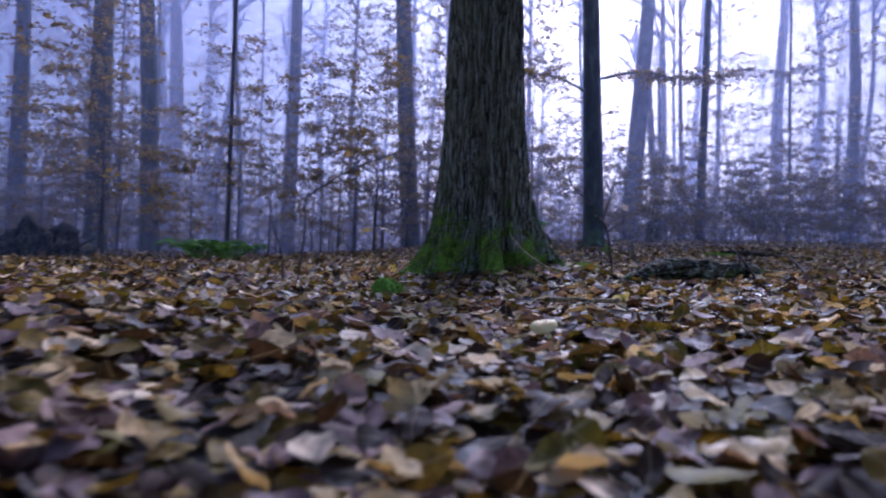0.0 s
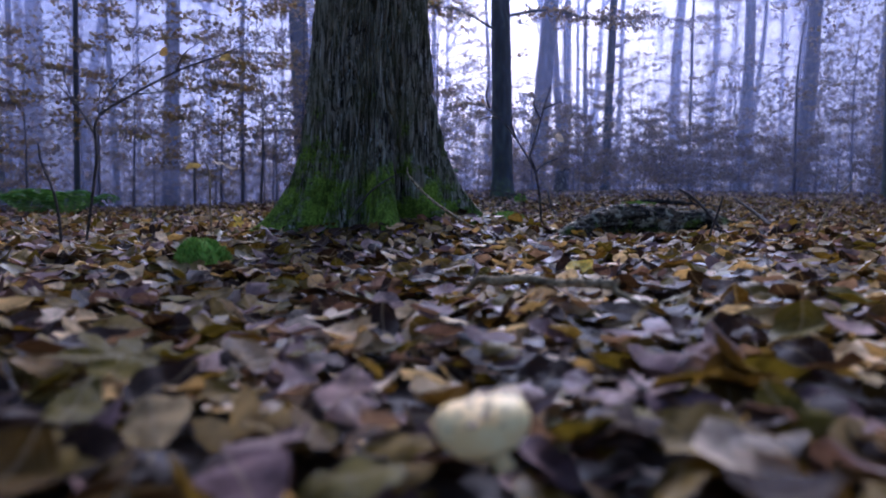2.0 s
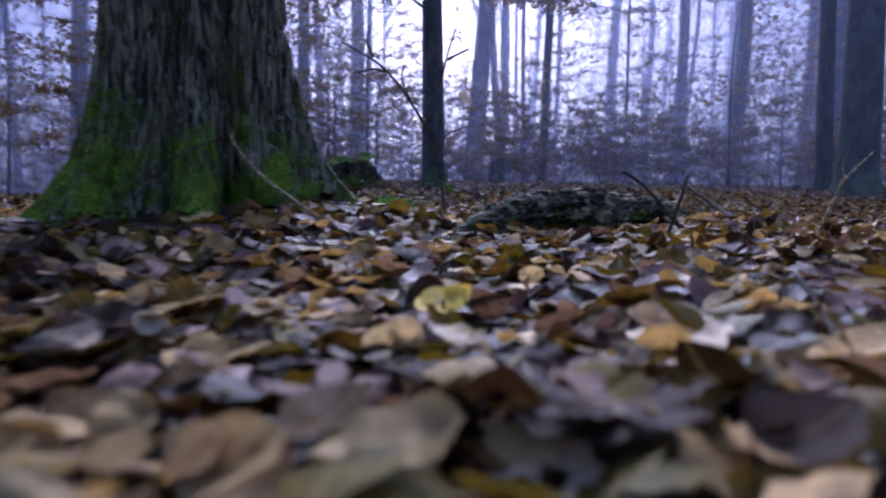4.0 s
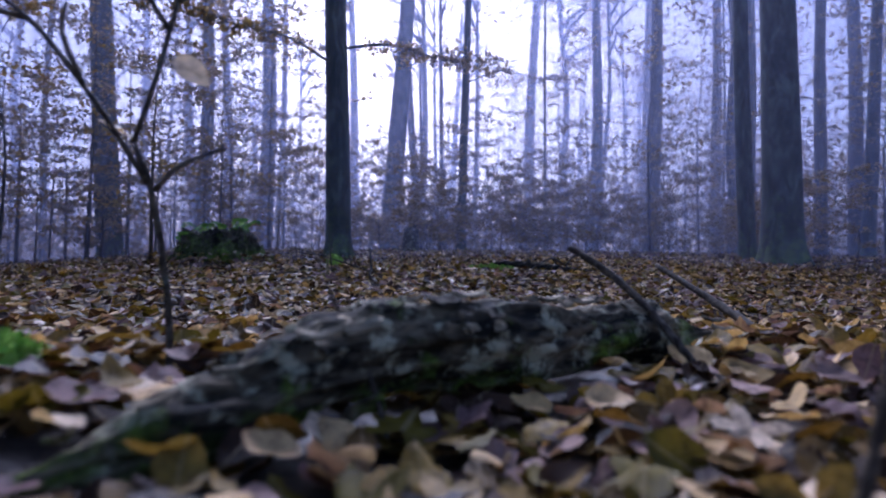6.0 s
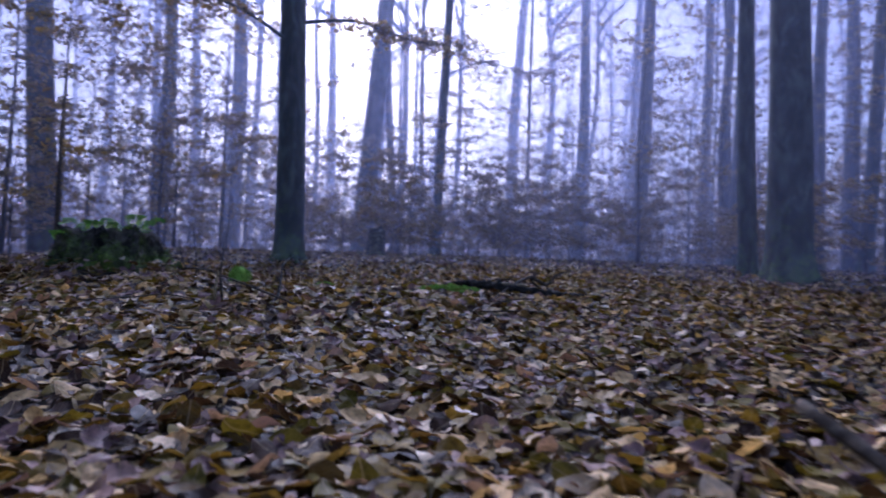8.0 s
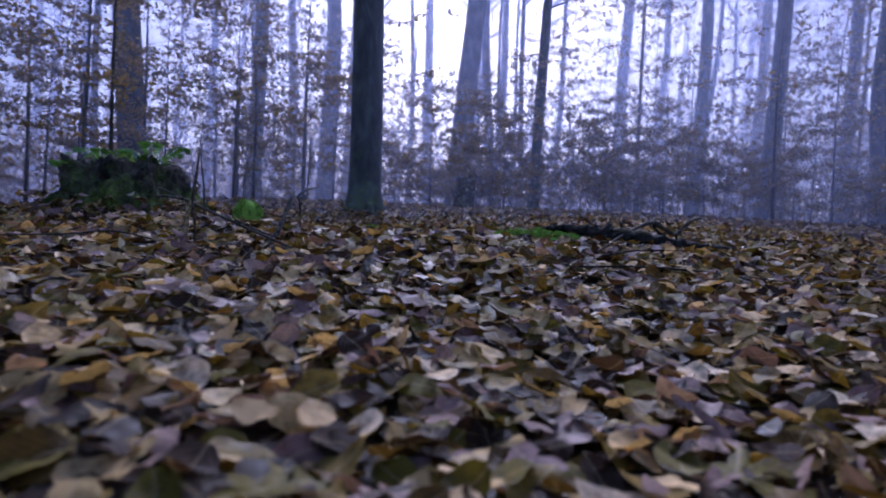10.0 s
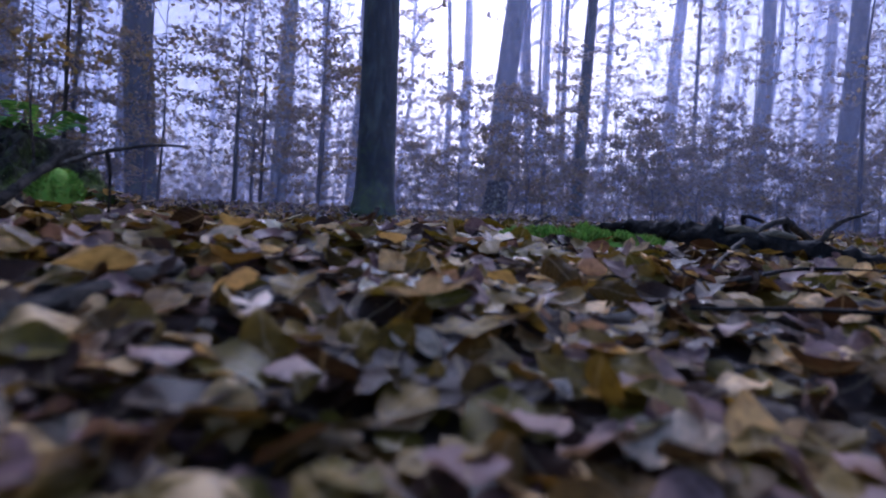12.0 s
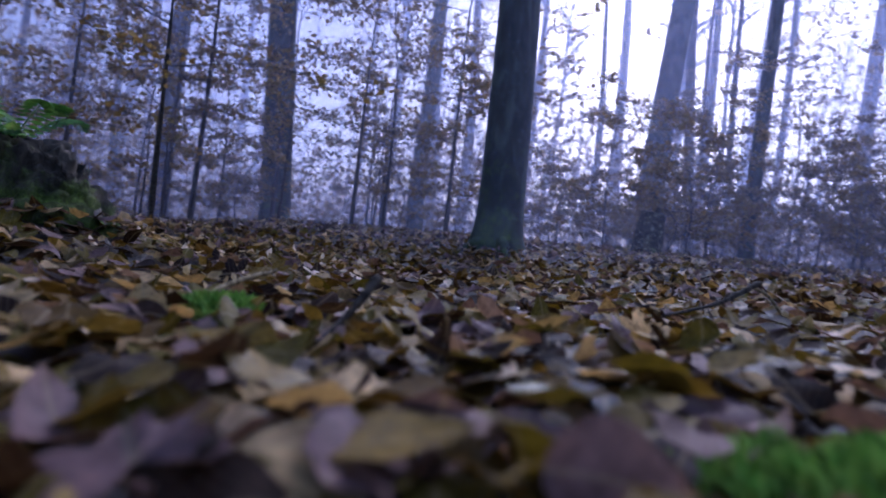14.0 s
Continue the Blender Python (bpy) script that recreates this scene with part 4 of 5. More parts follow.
far_canopy = new("far_canopy", mesh_of("far_canopy", p.reshape(-1, 3), (f[None] + (np.arange(n_) * len(v))[:, None, None]).reshape(-1, 3), BEECH, np.tile(uv, (n_, 1))))
tagged(far_canopy, "thin autumn canopy of the far wood in mist", "canopy", kind="stuff")

# ---- mist between the far trees: haze put in as tinted curved sheets ----
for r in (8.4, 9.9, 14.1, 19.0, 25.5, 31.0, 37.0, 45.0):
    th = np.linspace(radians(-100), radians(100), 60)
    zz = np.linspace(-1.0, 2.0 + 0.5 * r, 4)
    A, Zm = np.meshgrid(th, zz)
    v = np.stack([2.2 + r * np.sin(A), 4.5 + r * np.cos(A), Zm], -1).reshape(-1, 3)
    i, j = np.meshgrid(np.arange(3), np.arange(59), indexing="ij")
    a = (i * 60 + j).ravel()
    ob = new("mist", mesh_of("mist", v, np.concatenate([np.stack([a, a + 1, a + 61], -1), np.stack([a, a + 61, a + 60], -1)]), MIST if r > 30 else (THIN_MIST if r > 15 else (NEAR_MIST if r > 9 else WEST_HAZE))))
    tagged(ob, "tinted haze sheet standing in for mist between the trees", "mist", kind="stuff")


# ---- the rotten log across the way ----
def on_land(x, y, up=0.0):
    return np.array((x, y, float(land(x, y)) + up))


LOG_AT = pose(1.0, 3.87, 0.0, 0, 0, 22)
log = thing("log", "rotten fallen log with peeling mossy bark on the leaves", "log", at=LOG_AT)
line = [(0.96, 3.845, 0.052), (1.12, 3.924, 0.097), (1.26, 3.995, 0.139), (1.4, 4.065, 0.170), (1.55, 4.127, 0.182), (1.75, 4.188, 0.182), (2.0, 4.295, 0.176), (2.38, 4.425, 0.128)]
line = smooth_line([LOG_AT.inverted() @ Vector(p) for p in line], 18)
SIDES = 64
v, f = tube(line, (0.020, 0.032, 0.044, 0.058, 0.062, 0.056, 0.049, 0.030), SIDES, 0.0)
gen = np.random.default_rng(8)
body = len(line) * SIDES
off = np.array([noise.noise(Vector((p[0] * 5, p[1] * 12, p[2] * 12))) * 0.026 + noise.noise(Vector((p[0] * 9, p[1] * 55, p[2] * 55))) * 0.014
                + noise.noise(Vector(p * 70)) * 0.004 for p in v[:body]])
out = v[:body] - np.repeat(line, SIDES, 0)
v[:body] += out / (np.linalg.norm(out, axis=1)[:, None] + 1e-9) * off[:, None]
piece("log_body", v, f, ROTTEN, log)
for k in range(44):
    q = gen.integers(8, len(line) - 8)
    c, d = line[q], line[q + 1] - line[q - 1]
    d /= np.linalg.norm(d)
    ln, wd, an = gen.uniform(0.012, 0.05), gen.uniform(0.08, 0.24), gen.normal(0.3, 0.8)
    side = np.cross(d, (0, 0, 1))
    side /= np.linalg.norm(side)
    up = np.cross(side, d)
    rows_, cols = 5, 5
    g = []
    for layer in (0.0, 0.004):
        for a_ in np.linspace(-1, 1, rows_):
            for b2 in np.linspace(-1, 1, cols):
                th = an + b2 * wd
                rr = float(np.interp(q / len(line), [0, 0.43, 0.57, 1], [0.026, 0.065, 0.068, 0.040])) + layer + 0.006 * gen.random() + (0.006 * a_ * a_)
                g.append(c + d * a_ * ln * (1 - 0.2 * abs(b2)) + (math.sin(th) * side + math.cos(th) * up) * rr)
    fc = []
    for lay in (0, 25):
        for i in range(4):
            for j in range(4):
                a = lay + i * 5 + j
                fc += [(a, a + 1, a + 6), (a, a + 6, a + 5)]
    rim = [0, 1, 2, 3, 4, 9, 14, 19, 24, 23, 22, 21, 20, 15, 10, 5]
    for p, q2 in zip(rim, rim[1:] + rim[:1]):
        fc += [(p, q2, q2 + 25), (p, q2 + 25, p + 25)]
    piece("bark_plate", np.array(g), np.array(fc), BARE_WOOD if k % 3 == 0 else ROTTEN, log, "peeling plate of pale dead bark" if k % 3 == 0 else "")


def stick(name, label, pts_, radii, mat=TWIG, twigs=(), seed=0, sides=8, knots=0.13):
    """A stick with side twigs, each a part of its own."""
    ob = thing(name, label, "stick")
    piece("stick_body", *tube(smooth_line(pts_, 9), radii, sides, knots, seed), mat, ob)
    for k, (p, r_, *bark) in enumerate(twigs):
        piece("side_twig", *tube(smooth_line(p, 5), r_, 7, 0.13, seed + k), bark[0] if bark else mat, ob)
    return ob


stick("stick", "bare thin stick slanting up over the log", [(1.975, 4.02, 0.08), (1.965, 4.12, 0.155), (1.955, 4.22, 0.232), (1.945, 4.33, 0.295), (1.905, 4.42, 0.350)], (0.007, 0.007, 0.0075, 0.008, 0.007), TWIG, (), 1)
stick("stick", "short dark broken stick standing in the leaves", [on_land(1.56, 3.50, -0.01), (1.585, 3.50, 0.14), (1.613, 3.50, 0.226), (1.63, 3.50, 0.283)], (0.005, 0.005, 0.0045, 0.0035), TWIG, (), 6)
stick("stick", "dark dead branch leaning on the log's far end", [(2.47, 4.22, 0.045), (2.475, 4.37, 0.105), (2.51, 4.51, 0.150), (2.562, 4.72, 0.213), (2.58, 5.03, 0.331)], (0.012, 0.013, 0.013, 0.012, 0.008), TWIG,
      [([(2.475, 4.37, 0.105), (2.56, 4.40, 0.11), (2.68, 4.42, 0.07)], (0.006, 0.004))], 2)
stick("stick", "thin dark twig leaning against the log", [on_land(1.41, 3.98, 0.0), (1.39, 4.01, 0.15), (1.365, 4.04, 0.21), (1.34, 4.07, 0.268)], (0.004, 0.0035, 0.003, 0.002), TWIG, (), 7)
stick("stick", "pale crooked stick lying on the leaf litter", [(0.425, 2.21, 0.050), (0.445, 2.18, 0.078), (0.475, 2.168, 0.077), (0.51, 2.165, 0.083), (0.56, 2.135, 0.079), (0.60, 2.09, 0.084), (0.635, 2.05, 0.085)], (0.004, 0.0065, 0.008, 0.0065, 0.008, 0.0065, 0.008), PALE_TWIG,
      [([(0.630, 2.054, 0.077), (0.655, 2.038, 0.066), (0.69, 2.005, 0.045)], (0.0045, 0.004, 0.002)), ([(0.632, 2.052, 0.078), (0.642, 2.052, 0.094)], (0.004, 0.003))], 3)
stick("stick", "thin dark twig lying on brown leaves", [(0.76, 2.12, 0.03), (0.92, 2.2, 0.04), (1.05, 2.33, 0.04), (1.2, 2.52, 0.05), (1.27, 2.66, 0.1)], (0.005, 0.005, 0.004, 0.003), TWIG, (), 4)
stick("stick", "thin bent grey twig rising out of the litter", [on_land(1.90, 3.35, 0.0), (1.927, 3.35, 0.154), (1.956, 3.35, 0.224), (1.987, 3.35, 0.277), (2.066, 3.35, 0.351)], (0.004, 0.0045, 0.004, 0.0035, 0.002), PALE_TWIG,
      [([(1.987, 3.35, 0.277), (1.985, 3.36, 0.31), (1.995, 3.36, 0.34)], (0.002, 0.001))], 5)

# ---- the mushroom ----
mush = thing("mushroom", "cream mushroom with brown scales among the leaves", "mushroom", at=pose(0.345, 1.53, float(land(0.335, 1.53)) + 0.048, 15, -10, 0) @ Matrix.Diagonal((0.76, 0.70, 0.54, 1)))
prof = [(0.0, 0.056), (0.015, 0.0565), (0.027, 0.055), (0.034, 0.050), (0.038, 0.041), (0.041, 0.030), (0.040, 0.023), (0.028, 0.024), (0.012, 0.027), (0.0, 0.027)]
sd = 28
th = np.linspace(0, 2 * np.pi, sd, endpoint=False)
v = np.array([(r * math.cos(t_) * (1.06 + 0.06 * math.sin(3 * t_)), r * math.sin(t_) * (1 + 0.05 * math.sin(2 * t_ + 1)), z + 0.005 * r / 0.04 * math.cos(2 * t_ + 0.4)) for r, z in prof for t_ in th])
f = []
for i in range(len(prof) - 1):
    for j in range(sd):
        a, b_ = i * sd + j, i * sd + (j + 1) % sd
        f += [(a, a + sd, b_ + sd), (a, b_ + sd, b_)]
cap = piece("cap", v, f, FLESH, mush)
piece("stalk", *tube([(0.012, -0.03, -0.01), (0.006, -0.012, 0.010), (0, 0, 0.028)], (0.009, 0.008, 0.009), 12, 0.02), FLESH, mush)
for k in range(15):
    r, t_ = 0.0375 * math.sqrt((k + 0.5) / 15), k * 2.4
    zt = float(np.interp(r, [0, 0.015, 0.027, 0.034, 0.038], [0.056, 0.0565, 0.055, 0.050, 0.041])) + 0.0015
    s = gen.uniform(0.0025, 0.0055)
    q = np.array([(r * math.cos(t_) + s * math.cos(u), r * math.sin(t_) + s * math.sin(u), zt) for u in np.linspace(0, 6.28, 6, endpoint=False)] + [(r * math.cos(t_), r * math.sin(t_), zt + 0.0018)])
    piece("scale", q, [(i, (i + 1) % 6, 6) for i in range(6)], SCALE_BROWN, cap)


# ---- moss cushions ----
def cushion(label, x, y, rx, ry, h, count, seed, turn=0.0, gaps=0.0):
    gen = np.random.default_rng(seed)
    ob = thing("moss_cushion", label, "moss", "moss cushions", at=pose(x, y, float(land(x, y)) + 0.035, 0, 0, turn))
    a, r = gen.uniform(0, 6.28, count), np.sqrt(gen.random(count))
    ragged = 1 + 0.16 * np.sin(3 * a + seed) + 0.12 * np.sin(7 * a + 2 * seed) + 0.08 * np.sin(13 * a)
    px, py = rx * r * ragged * np.cos(a), ry * r * ragged * np.sin(a)
    pz = h * np.sqrt(np.clip(1 - r ** 2, 0, 1)) * (0.85 + 0.15 * np.sin(px * 60) * np.sin(py * 55))
    if gaps:   # clumps with bare places between
        clump = np.array([noise.noise(Vector((p * 17, q * 26, seed))) for p, q in zip(px, py)])
        whole = clump > -0.12
        px, py, pz, count = px[whole], py[whole], (pz * (1 + gaps * np.clip(clump, -1, 0.8)))[whole], int(whole.sum())
    lean = np.c_[px / rx * 0.6, py / ry * 0.6, np.ones(count)] + gen.normal(0, 0.35, (count, 3))
    lean /= np.linalg.norm(lean, axis=1)[:, None]
    ln = gen.uniform(0.010, 0.022, count)[:, None]
    base = np.c_[px, py, pz - 0.006]
    sd_ = np.cross(lean, gen.normal(0, 1, (count, 3)))
    sd_ /= np.linalg.norm(sd_, axis=1)[:, None]
    fw = np.cross(lean, sd_)
    wd = 0.0045
    v = np.stack([base + sd_ * wd, base - 0.5 * sd_ * wd + fw * wd, base - 0.5 * sd_ * wd - fw * wd, base + lean * ln], 1).reshape(-1, 3)
    f = (np.array([(0, 1, 3), (1, 2, 3), (2, 0, 3)])[None] + (np.arange(count) * 4)[:, None, None]).reshape(-1, 3)
    tagged(piece("tuft", v, f, MOSS, ob, smooth=False), kind="stuff")
    th = np.linspace(0, 2 * np.pi, 20, endpoint=False)
    dome = [(0, 0, h * 0.97)] + [(rx * q * math.cos(t_), ry * q * math.sin(t_), (0.45 if gaps else 1.0) * h * math.sqrt(max(0, 1 - q * q)) - 0.006) for q in (0.4, 0.7, 0.9, 1.0) for t_ in th]
    fc = [(0, 1 + j, 1 + (j + 1) % 20) for j in range(20)]
    for i in range(3):
        for j in range(20):
            a_, b2 = 1 + i * 20 + j, 1 + i * 20 + (j + 1) % 20
            fc += [(a_, a_ + 20, b2 + 20), (a_, b2 + 20, b2)]
    piece("mound", np.array(dome), fc, MOSS, ob)


cushion("small bright green moss cushion on brown leaves", -0.235, 3.01, 0.066, 0.06, 0.07, 1400, 1)
cushion("round bright green moss cushion on the slope", 2.07, 9.03, 0.066, 0.062, 0.10, 1400, 2)
cushion("long flat strip of bright green moss", 3.53, 8.82, 0.22, 0.065, 0.038, 3600, 3, -5, 0.9)
cushion("green moss patch between the leaves", 2.72, 9.38, 0.07, 0.05, 0.035, 700, 4)
cushion("green moss patch at the foot of the old tree", 0.90, 4.17, 0.08, 0.06, 0.04, 500, 5)

# ---- the shoot with hanging leaves ----
shoot = thing("bare_shoot", "thin bare woody shoot with last pale leaves", "shoot")
piece("stem", *tube(smooth_line([on_land(1.125, 4.35, -0.02), (1.115, 4.35, 0.25), (1.085, 4.35, 0.42), (1.055, 4.36, 0.50)], 7), (0.007, 0.006, 0.005), 7, 0.08), TWIG, shoot)
for p in ([(1.08, 4.35, 0.43), (0.99, 4.35, 0.57), (0.88, 4.36, 0.70), (0.72, 4.37, 0.79)], [(1.055, 4.36, 0.50), (1.09, 4.35, 0.62), (1.125, 4.34, 0.77), (1.15, 4.33, 0.86)],
          [(1.09, 4.35, 0.42), (1.13, 4.33, 0.46), (1.20, 4.30, 0.49)], [(1.12, 4.34, 0.74), (1.16, 4.31, 0.76), (1.19, 4.27, 0.77)], [(0.84, 4.36, 0.735), (0.82, 4.36, 0.80), (0.83, 4.35, 0.85)],
          [(0.98, 4.35, 0.585), (0.95, 4.34, 0.66), (0.955, 4.33, 0.71)], [(0.90, 4.36, 0.685), (0.84, 4.35, 0.69), (0.78, 4.34, 0.67)],
          [(1.105, 4.35, 0.69), (1.07, 4.34, 0.75), (1.06, 4.33, 0.81)], [(1.15, 4.33, 0.86), (1.175, 4.27, 0.74), (1.16, 4.19, 0.60)]):
    thin = 0.22 if p[-1][2] == 0.60 else 1.0
    piece("side_shoot", *tube(smooth_line(p, 5), (0.0055 * thin, 0.0045 * thin, 0.003 * thin), 5, 0.05), TWIG, shoot)


def one_leaf(name, label, shape, size, m_, mat, parent=None):
    v, f, uv = shape
    ob = new(name, mesh_of(name, v * size, f, mat, uv))
    ob.matrix_basis = m_
    if parent:
        ob.parent = parent
    return tagged(ob, label)


one_leaf("leaf", "pale yellow hanging leaf", FINE[3], 0.058, pose(1.155, 4.17, 0.570, 75, 35, 8), PALE, shoot)
one_leaf("leaf", "olive withered leaf", FINE[1], 0.06, pose(1.03, 4.36, 0.52, 15, 25, 10), BEECH, shoot)
one_leaf("leaf", "olive withered leaf", FINE[4], 0.035, pose(0.80, 4.36, 0.77, 45, 0, 100), BEECH, shoot)

# bare young growth beside the old tree
growth = thing("bare_shoot", "leafless arching sapling with thin dark twigs", "shoot")
piece("stem", *tube(smooth_line([on_land(-0.86, 3.72, -0.02), (-0.83, 3.76, 0.36), (-0.84, 3.80, 0.54), (-0.72, 3.84, 0.65), (-0.55, 3.84, 0.75), (-0.36, 3.78, 0.81), (-0.14, 3.62, 0.86)], 7), (0.006, 0.0055, 0.005, 0.004, 0.0015), 7, 0.05), TWIG, growth)
for p in ([(-0.835, 3.78, 0.46), (-0.93, 3.86, 0.58), (-1.08, 3.92, 0.72), (-1.3, 3.95, 0.80)], [(-0.84, 3.80, 0.54), (-0.80, 3.86, 0.68), (-0.68, 3.92, 0.82), (-0.5, 3.95, 0.93)],
          [(-0.55, 3.84, 0.75), (-0.50, 3.80, 0.82), (-0.40, 3.78, 0.88)], [(-0.72, 3.84, 0.65), (-0.60, 3.80, 0.66), (-0.46, 3.78, 0.69)], [(-0.93, 3.86, 0.58), (-0.98, 3.84, 0.70), (-0.97, 3.84, 0.84)]):
    piece("side_shoot", *tube(smooth_line(p, 5), (0.0035, 0.0025, 0.0012), 5, 0.05), TWIG, growth)
for k, (x, y, z) in enumerate(((-0.5, 3.95, 0.92), (-0.42, 3.78, 0.86), (-0.48, 3.78, 0.68), (-0.62, 3.9, 0.84), (-0.34, 3.77, 0.80), (-1.2, 3.94, 0.76))):
    one_leaf("leaf", "", FINE[k], 0.05, pose(x, y, z, 40 + 15 * k, 20, 50 * k), BEECH, growth)
seedling = thing("seedling", "pale-stemmed seedling with a few drooping olive leaves", "seedling")
piece("stem", *tube(smooth_line([on_land(-0.40, 3.80, -0.01), (-0.405, 3.80, 0.22), (-0.41, 3.80, 0.34), (-0.43, 3.79, 0.40)], 6), (0.0045, 0.004, 0.003), 6, 0.04), PALE_TWIG, seedling)
for k, (x, y, z, rz) in enumerate(((-0.36, 3.78, 0.375, 8), (-0.47, 3.79, 0.365, 170), (-0.31, 3.78, 0.36, -12))):
    one_leaf("leaf", "", FINE[k], 0.07, pose(x, y, z, 15, 12, rz), BEECH, seedling)
stick("stick", "dark thin twig standing in the litter", [on_land(-0.93, 3.70, -0.01), (-0.95, 3.69, 0.22), (-0.99, 3.67, 0.36), (-1.0, 3.67, 0.43)], (0.006, 0.005, 0.004, 0.003), TWIG, (), 21)

# ---- fern-grown stump on the rise ----
stump = thing("tree_stump", "low rotten stump overgrown with moss and ferns", "stump", at=pose(1.04, 10.66, float(land(1.04, 10.66)) - 0.02) @ Matrix.Scale(1.08, 4))
ns, nr = 120, 44
th = np.linspace(0, 2 * np.pi, ns, endpoint=False)
t_ = np.linspace(0, 1, nr)
pr = np.interp(t_, [0, 0.12, 0.25, 0.5, 0.75, 0.85, 1.0], [0.58, 0.47, 0.40, 0.36, 0.345, 0.29, 0.0])
pz = np.interp(t_, [0, 0.12, 0.25, 0.5, 0.75, 0.85, 1.0], [-0.20, 0.0, 0.07, 0.16, 0.245, 0.265, 0.235])
v = []
for r, z in zip(pr, pz):
    for q in th:
        p = Vector((r * math.cos(q) * (1 + 0.14 * math.sin(5 * q + 1)), r * math.sin(q) * (1 + 0.12 * math.sin(4 * q + 1)), z))
        w_ = noise.noise(p * 6) * 0.06 + noise.noise(p * 19) * 0.05 + noise.noise(p * 47) * 0.025
        v.append((p.x * (1 + w_ * 1.5), p.y * (1 + w_ * 1.5), p.z + w_))
v = np.array(v)
f = []
for i in range(nr - 1):
    for j in range(ns):
        a, b_ = i * ns + j, i * ns + (j + 1) % ns
        f += [(a, b_, b_ + ns), (a, b_ + ns, a + ns)]
piece("stump_body", v, f, STUMP, stump)


def frond(ln, pairs, gen):
    """An arching fern frond: a stalk with pairs of toothed leaflets."""
    s = np.linspace(0, 1, 14)
    bend = gen.uniform(0.5, 0.9)
    axis = np.c_[ln * np.sin(s * bend * 1.6) / (bend * 1.3), gen.normal(0, 0.03) * s, ln * 0.62 * np.sin(s * 2.2)]
    parts = [tube(axis, (0.004, 0.0015), 4)]
    for t_ in np.linspace(0.16, 1.0, pairs):
        c = np.array([np.interp(t_, s, axis[:, q]) for q in range(3)])
        w_ = ln * 0.27 * math.sin(math.pi * min(1, 0.18 + 0.85 * (1 - t_))) + 0.004
        for sd_ in (-1, 1):
            d = np.array((0.35 * w_, sd_ * w_, -0.15 * w_))
            nrm = np.array((0.07 * w_ + 0.004, 0, 0.006))
            tip = c + d
            m1, m2 = c + 0.5 * d + nrm, c + 0.5 * d - nrm
            parts.append((np.array([c, m1, tip, m2]), np.array([(0, 1, 2), (0, 2, 3)])))
    return join(parts)


def fern(parent, at, ln, count, seed):
    gen = np.random.default_rng(seed)
    for k in range(count):
        v, f = frond(ln * gen.uniform(0.7, 1.1), 17, gen)
        az = k * 2.4 + gen.normal(0, 0.3)
        rot = np.array([(math.cos(az), -math.sin(az), 0), (math.sin(az), math.cos(az), 0), (0, 0, 1)])
        piece("frond", v @ rot.T + at, f, FERN, parent, uv=np.zeros((len(v), 2)) + 0.3)


fern(stump, (0.14, 0.0, 0.22), 0.32, 4, 1)
fern(stump, (-0.12, -0.05, 0.20), 0.28, 3, 2)
fern(stump, (-0.33, -0.1, 0.12), 0.2, 3, 3)
gen = np.random.default_rng(64)
for k in range(16):   # broad leaves of a young plant rooted in the stump
    x, y = gen.uniform(-0.34, 0.30), gen.uniform(-0.30, 0.05)
    one_leaf("green_leaf", "broad fresh green leaf", FINE[k % 6], gen.uniform(0.07, 0.12), pose(x, y, 0.255 + gen.uniform(0.0, 0.06), gen.normal(0, 20), gen.normal(-15, 15), gen.uniform(0, 360)), FERN, stump)
for x, y, ln, cnt, sd_ in ((-3.6, 8.75, 0.55, 18, 4), (-3.15, 8.6, 0.5, 18, 5)):
    ob = thing("fern", "green fern with arching fronds in the litter", "fern", "ferns", at=pose(x, y, float(land(x, y)) - 0.09))
    fern(ob, (0, 0, 0.05), ln, cnt, sd_)

# leaves fallen round the foot of the stump
gen = np.random.default_rng(61)
r, q = 0.40 + 0.21 * np.sqrt(gen.random(120)), gen.uniform(0, 6.28, 120)
cover = np.c_[r * np.cos(q), r * np.sin(q)]
v, f, uv = scatter(cover, 0.025, gen.uniform(0.055, 0.09, 120), PLAIN, 0.3, 62, lambda a, b: np.interp(np.hypot(a, b), [0, 0.38, 0.42, 0.47, 0.6], [0.25, 0.14, 0.07, 0.02, 0.0]))
tagged(piece("leaf_cover", v, f, LITTER, stump, uv=uv), kind="stuff")

# heap of earth and roots at the edge of the clearing
heap = thing("root_heap", "dark heap of earth and torn roots", "root heap", at=pose(-6.2, 9.1, float(land(-6.2, 9.1)) - 0.1))
v = []
for k_ in np.linspace(0, 1, 16):
    for q in np.linspace(0, 2 * np.pi, 40, endpoint=False):
        p = Vector((0.85 * math.cos(k_ * 1.57) * math.cos(q), 0.5 * math.cos(k_ * 1.57) * math.sin(q), 0.55 * math.sin(k_ * 1.57)))
        v.append(p * (1 + 0.5 * noise.noise(p * 4) + 0.2 * noise.noise(p * 11)))
f = []
for i in range(15):
    for j in range(40):
        a, b_ = i * 40 + j, i * 40 + (j + 1) % 40
        f += [(a, b_, b_ + 40), (a, b_ + 40, a + 40)]
piece("heap_body", np.array(v), f, STUMP, heap)
for k in range(9):
    az = gen.uniform(0, 6.28)
    p0 = np.array((0.5 * math.cos(az), 0.3 * math.sin(az), 0.3))
    p1 = p0 + (0.35 * math.cos(az), 0.3 * math.sin(az), gen.uniform(-0.1, 0.3))
    piece("root", *tube(smooth_line([p0, (p0 + p1) / 2 + gen.normal(0, 0.05, 3), p1], 5), (0.03, 0.018, 0.006), 7, 0.05, k), STUMP, heap)

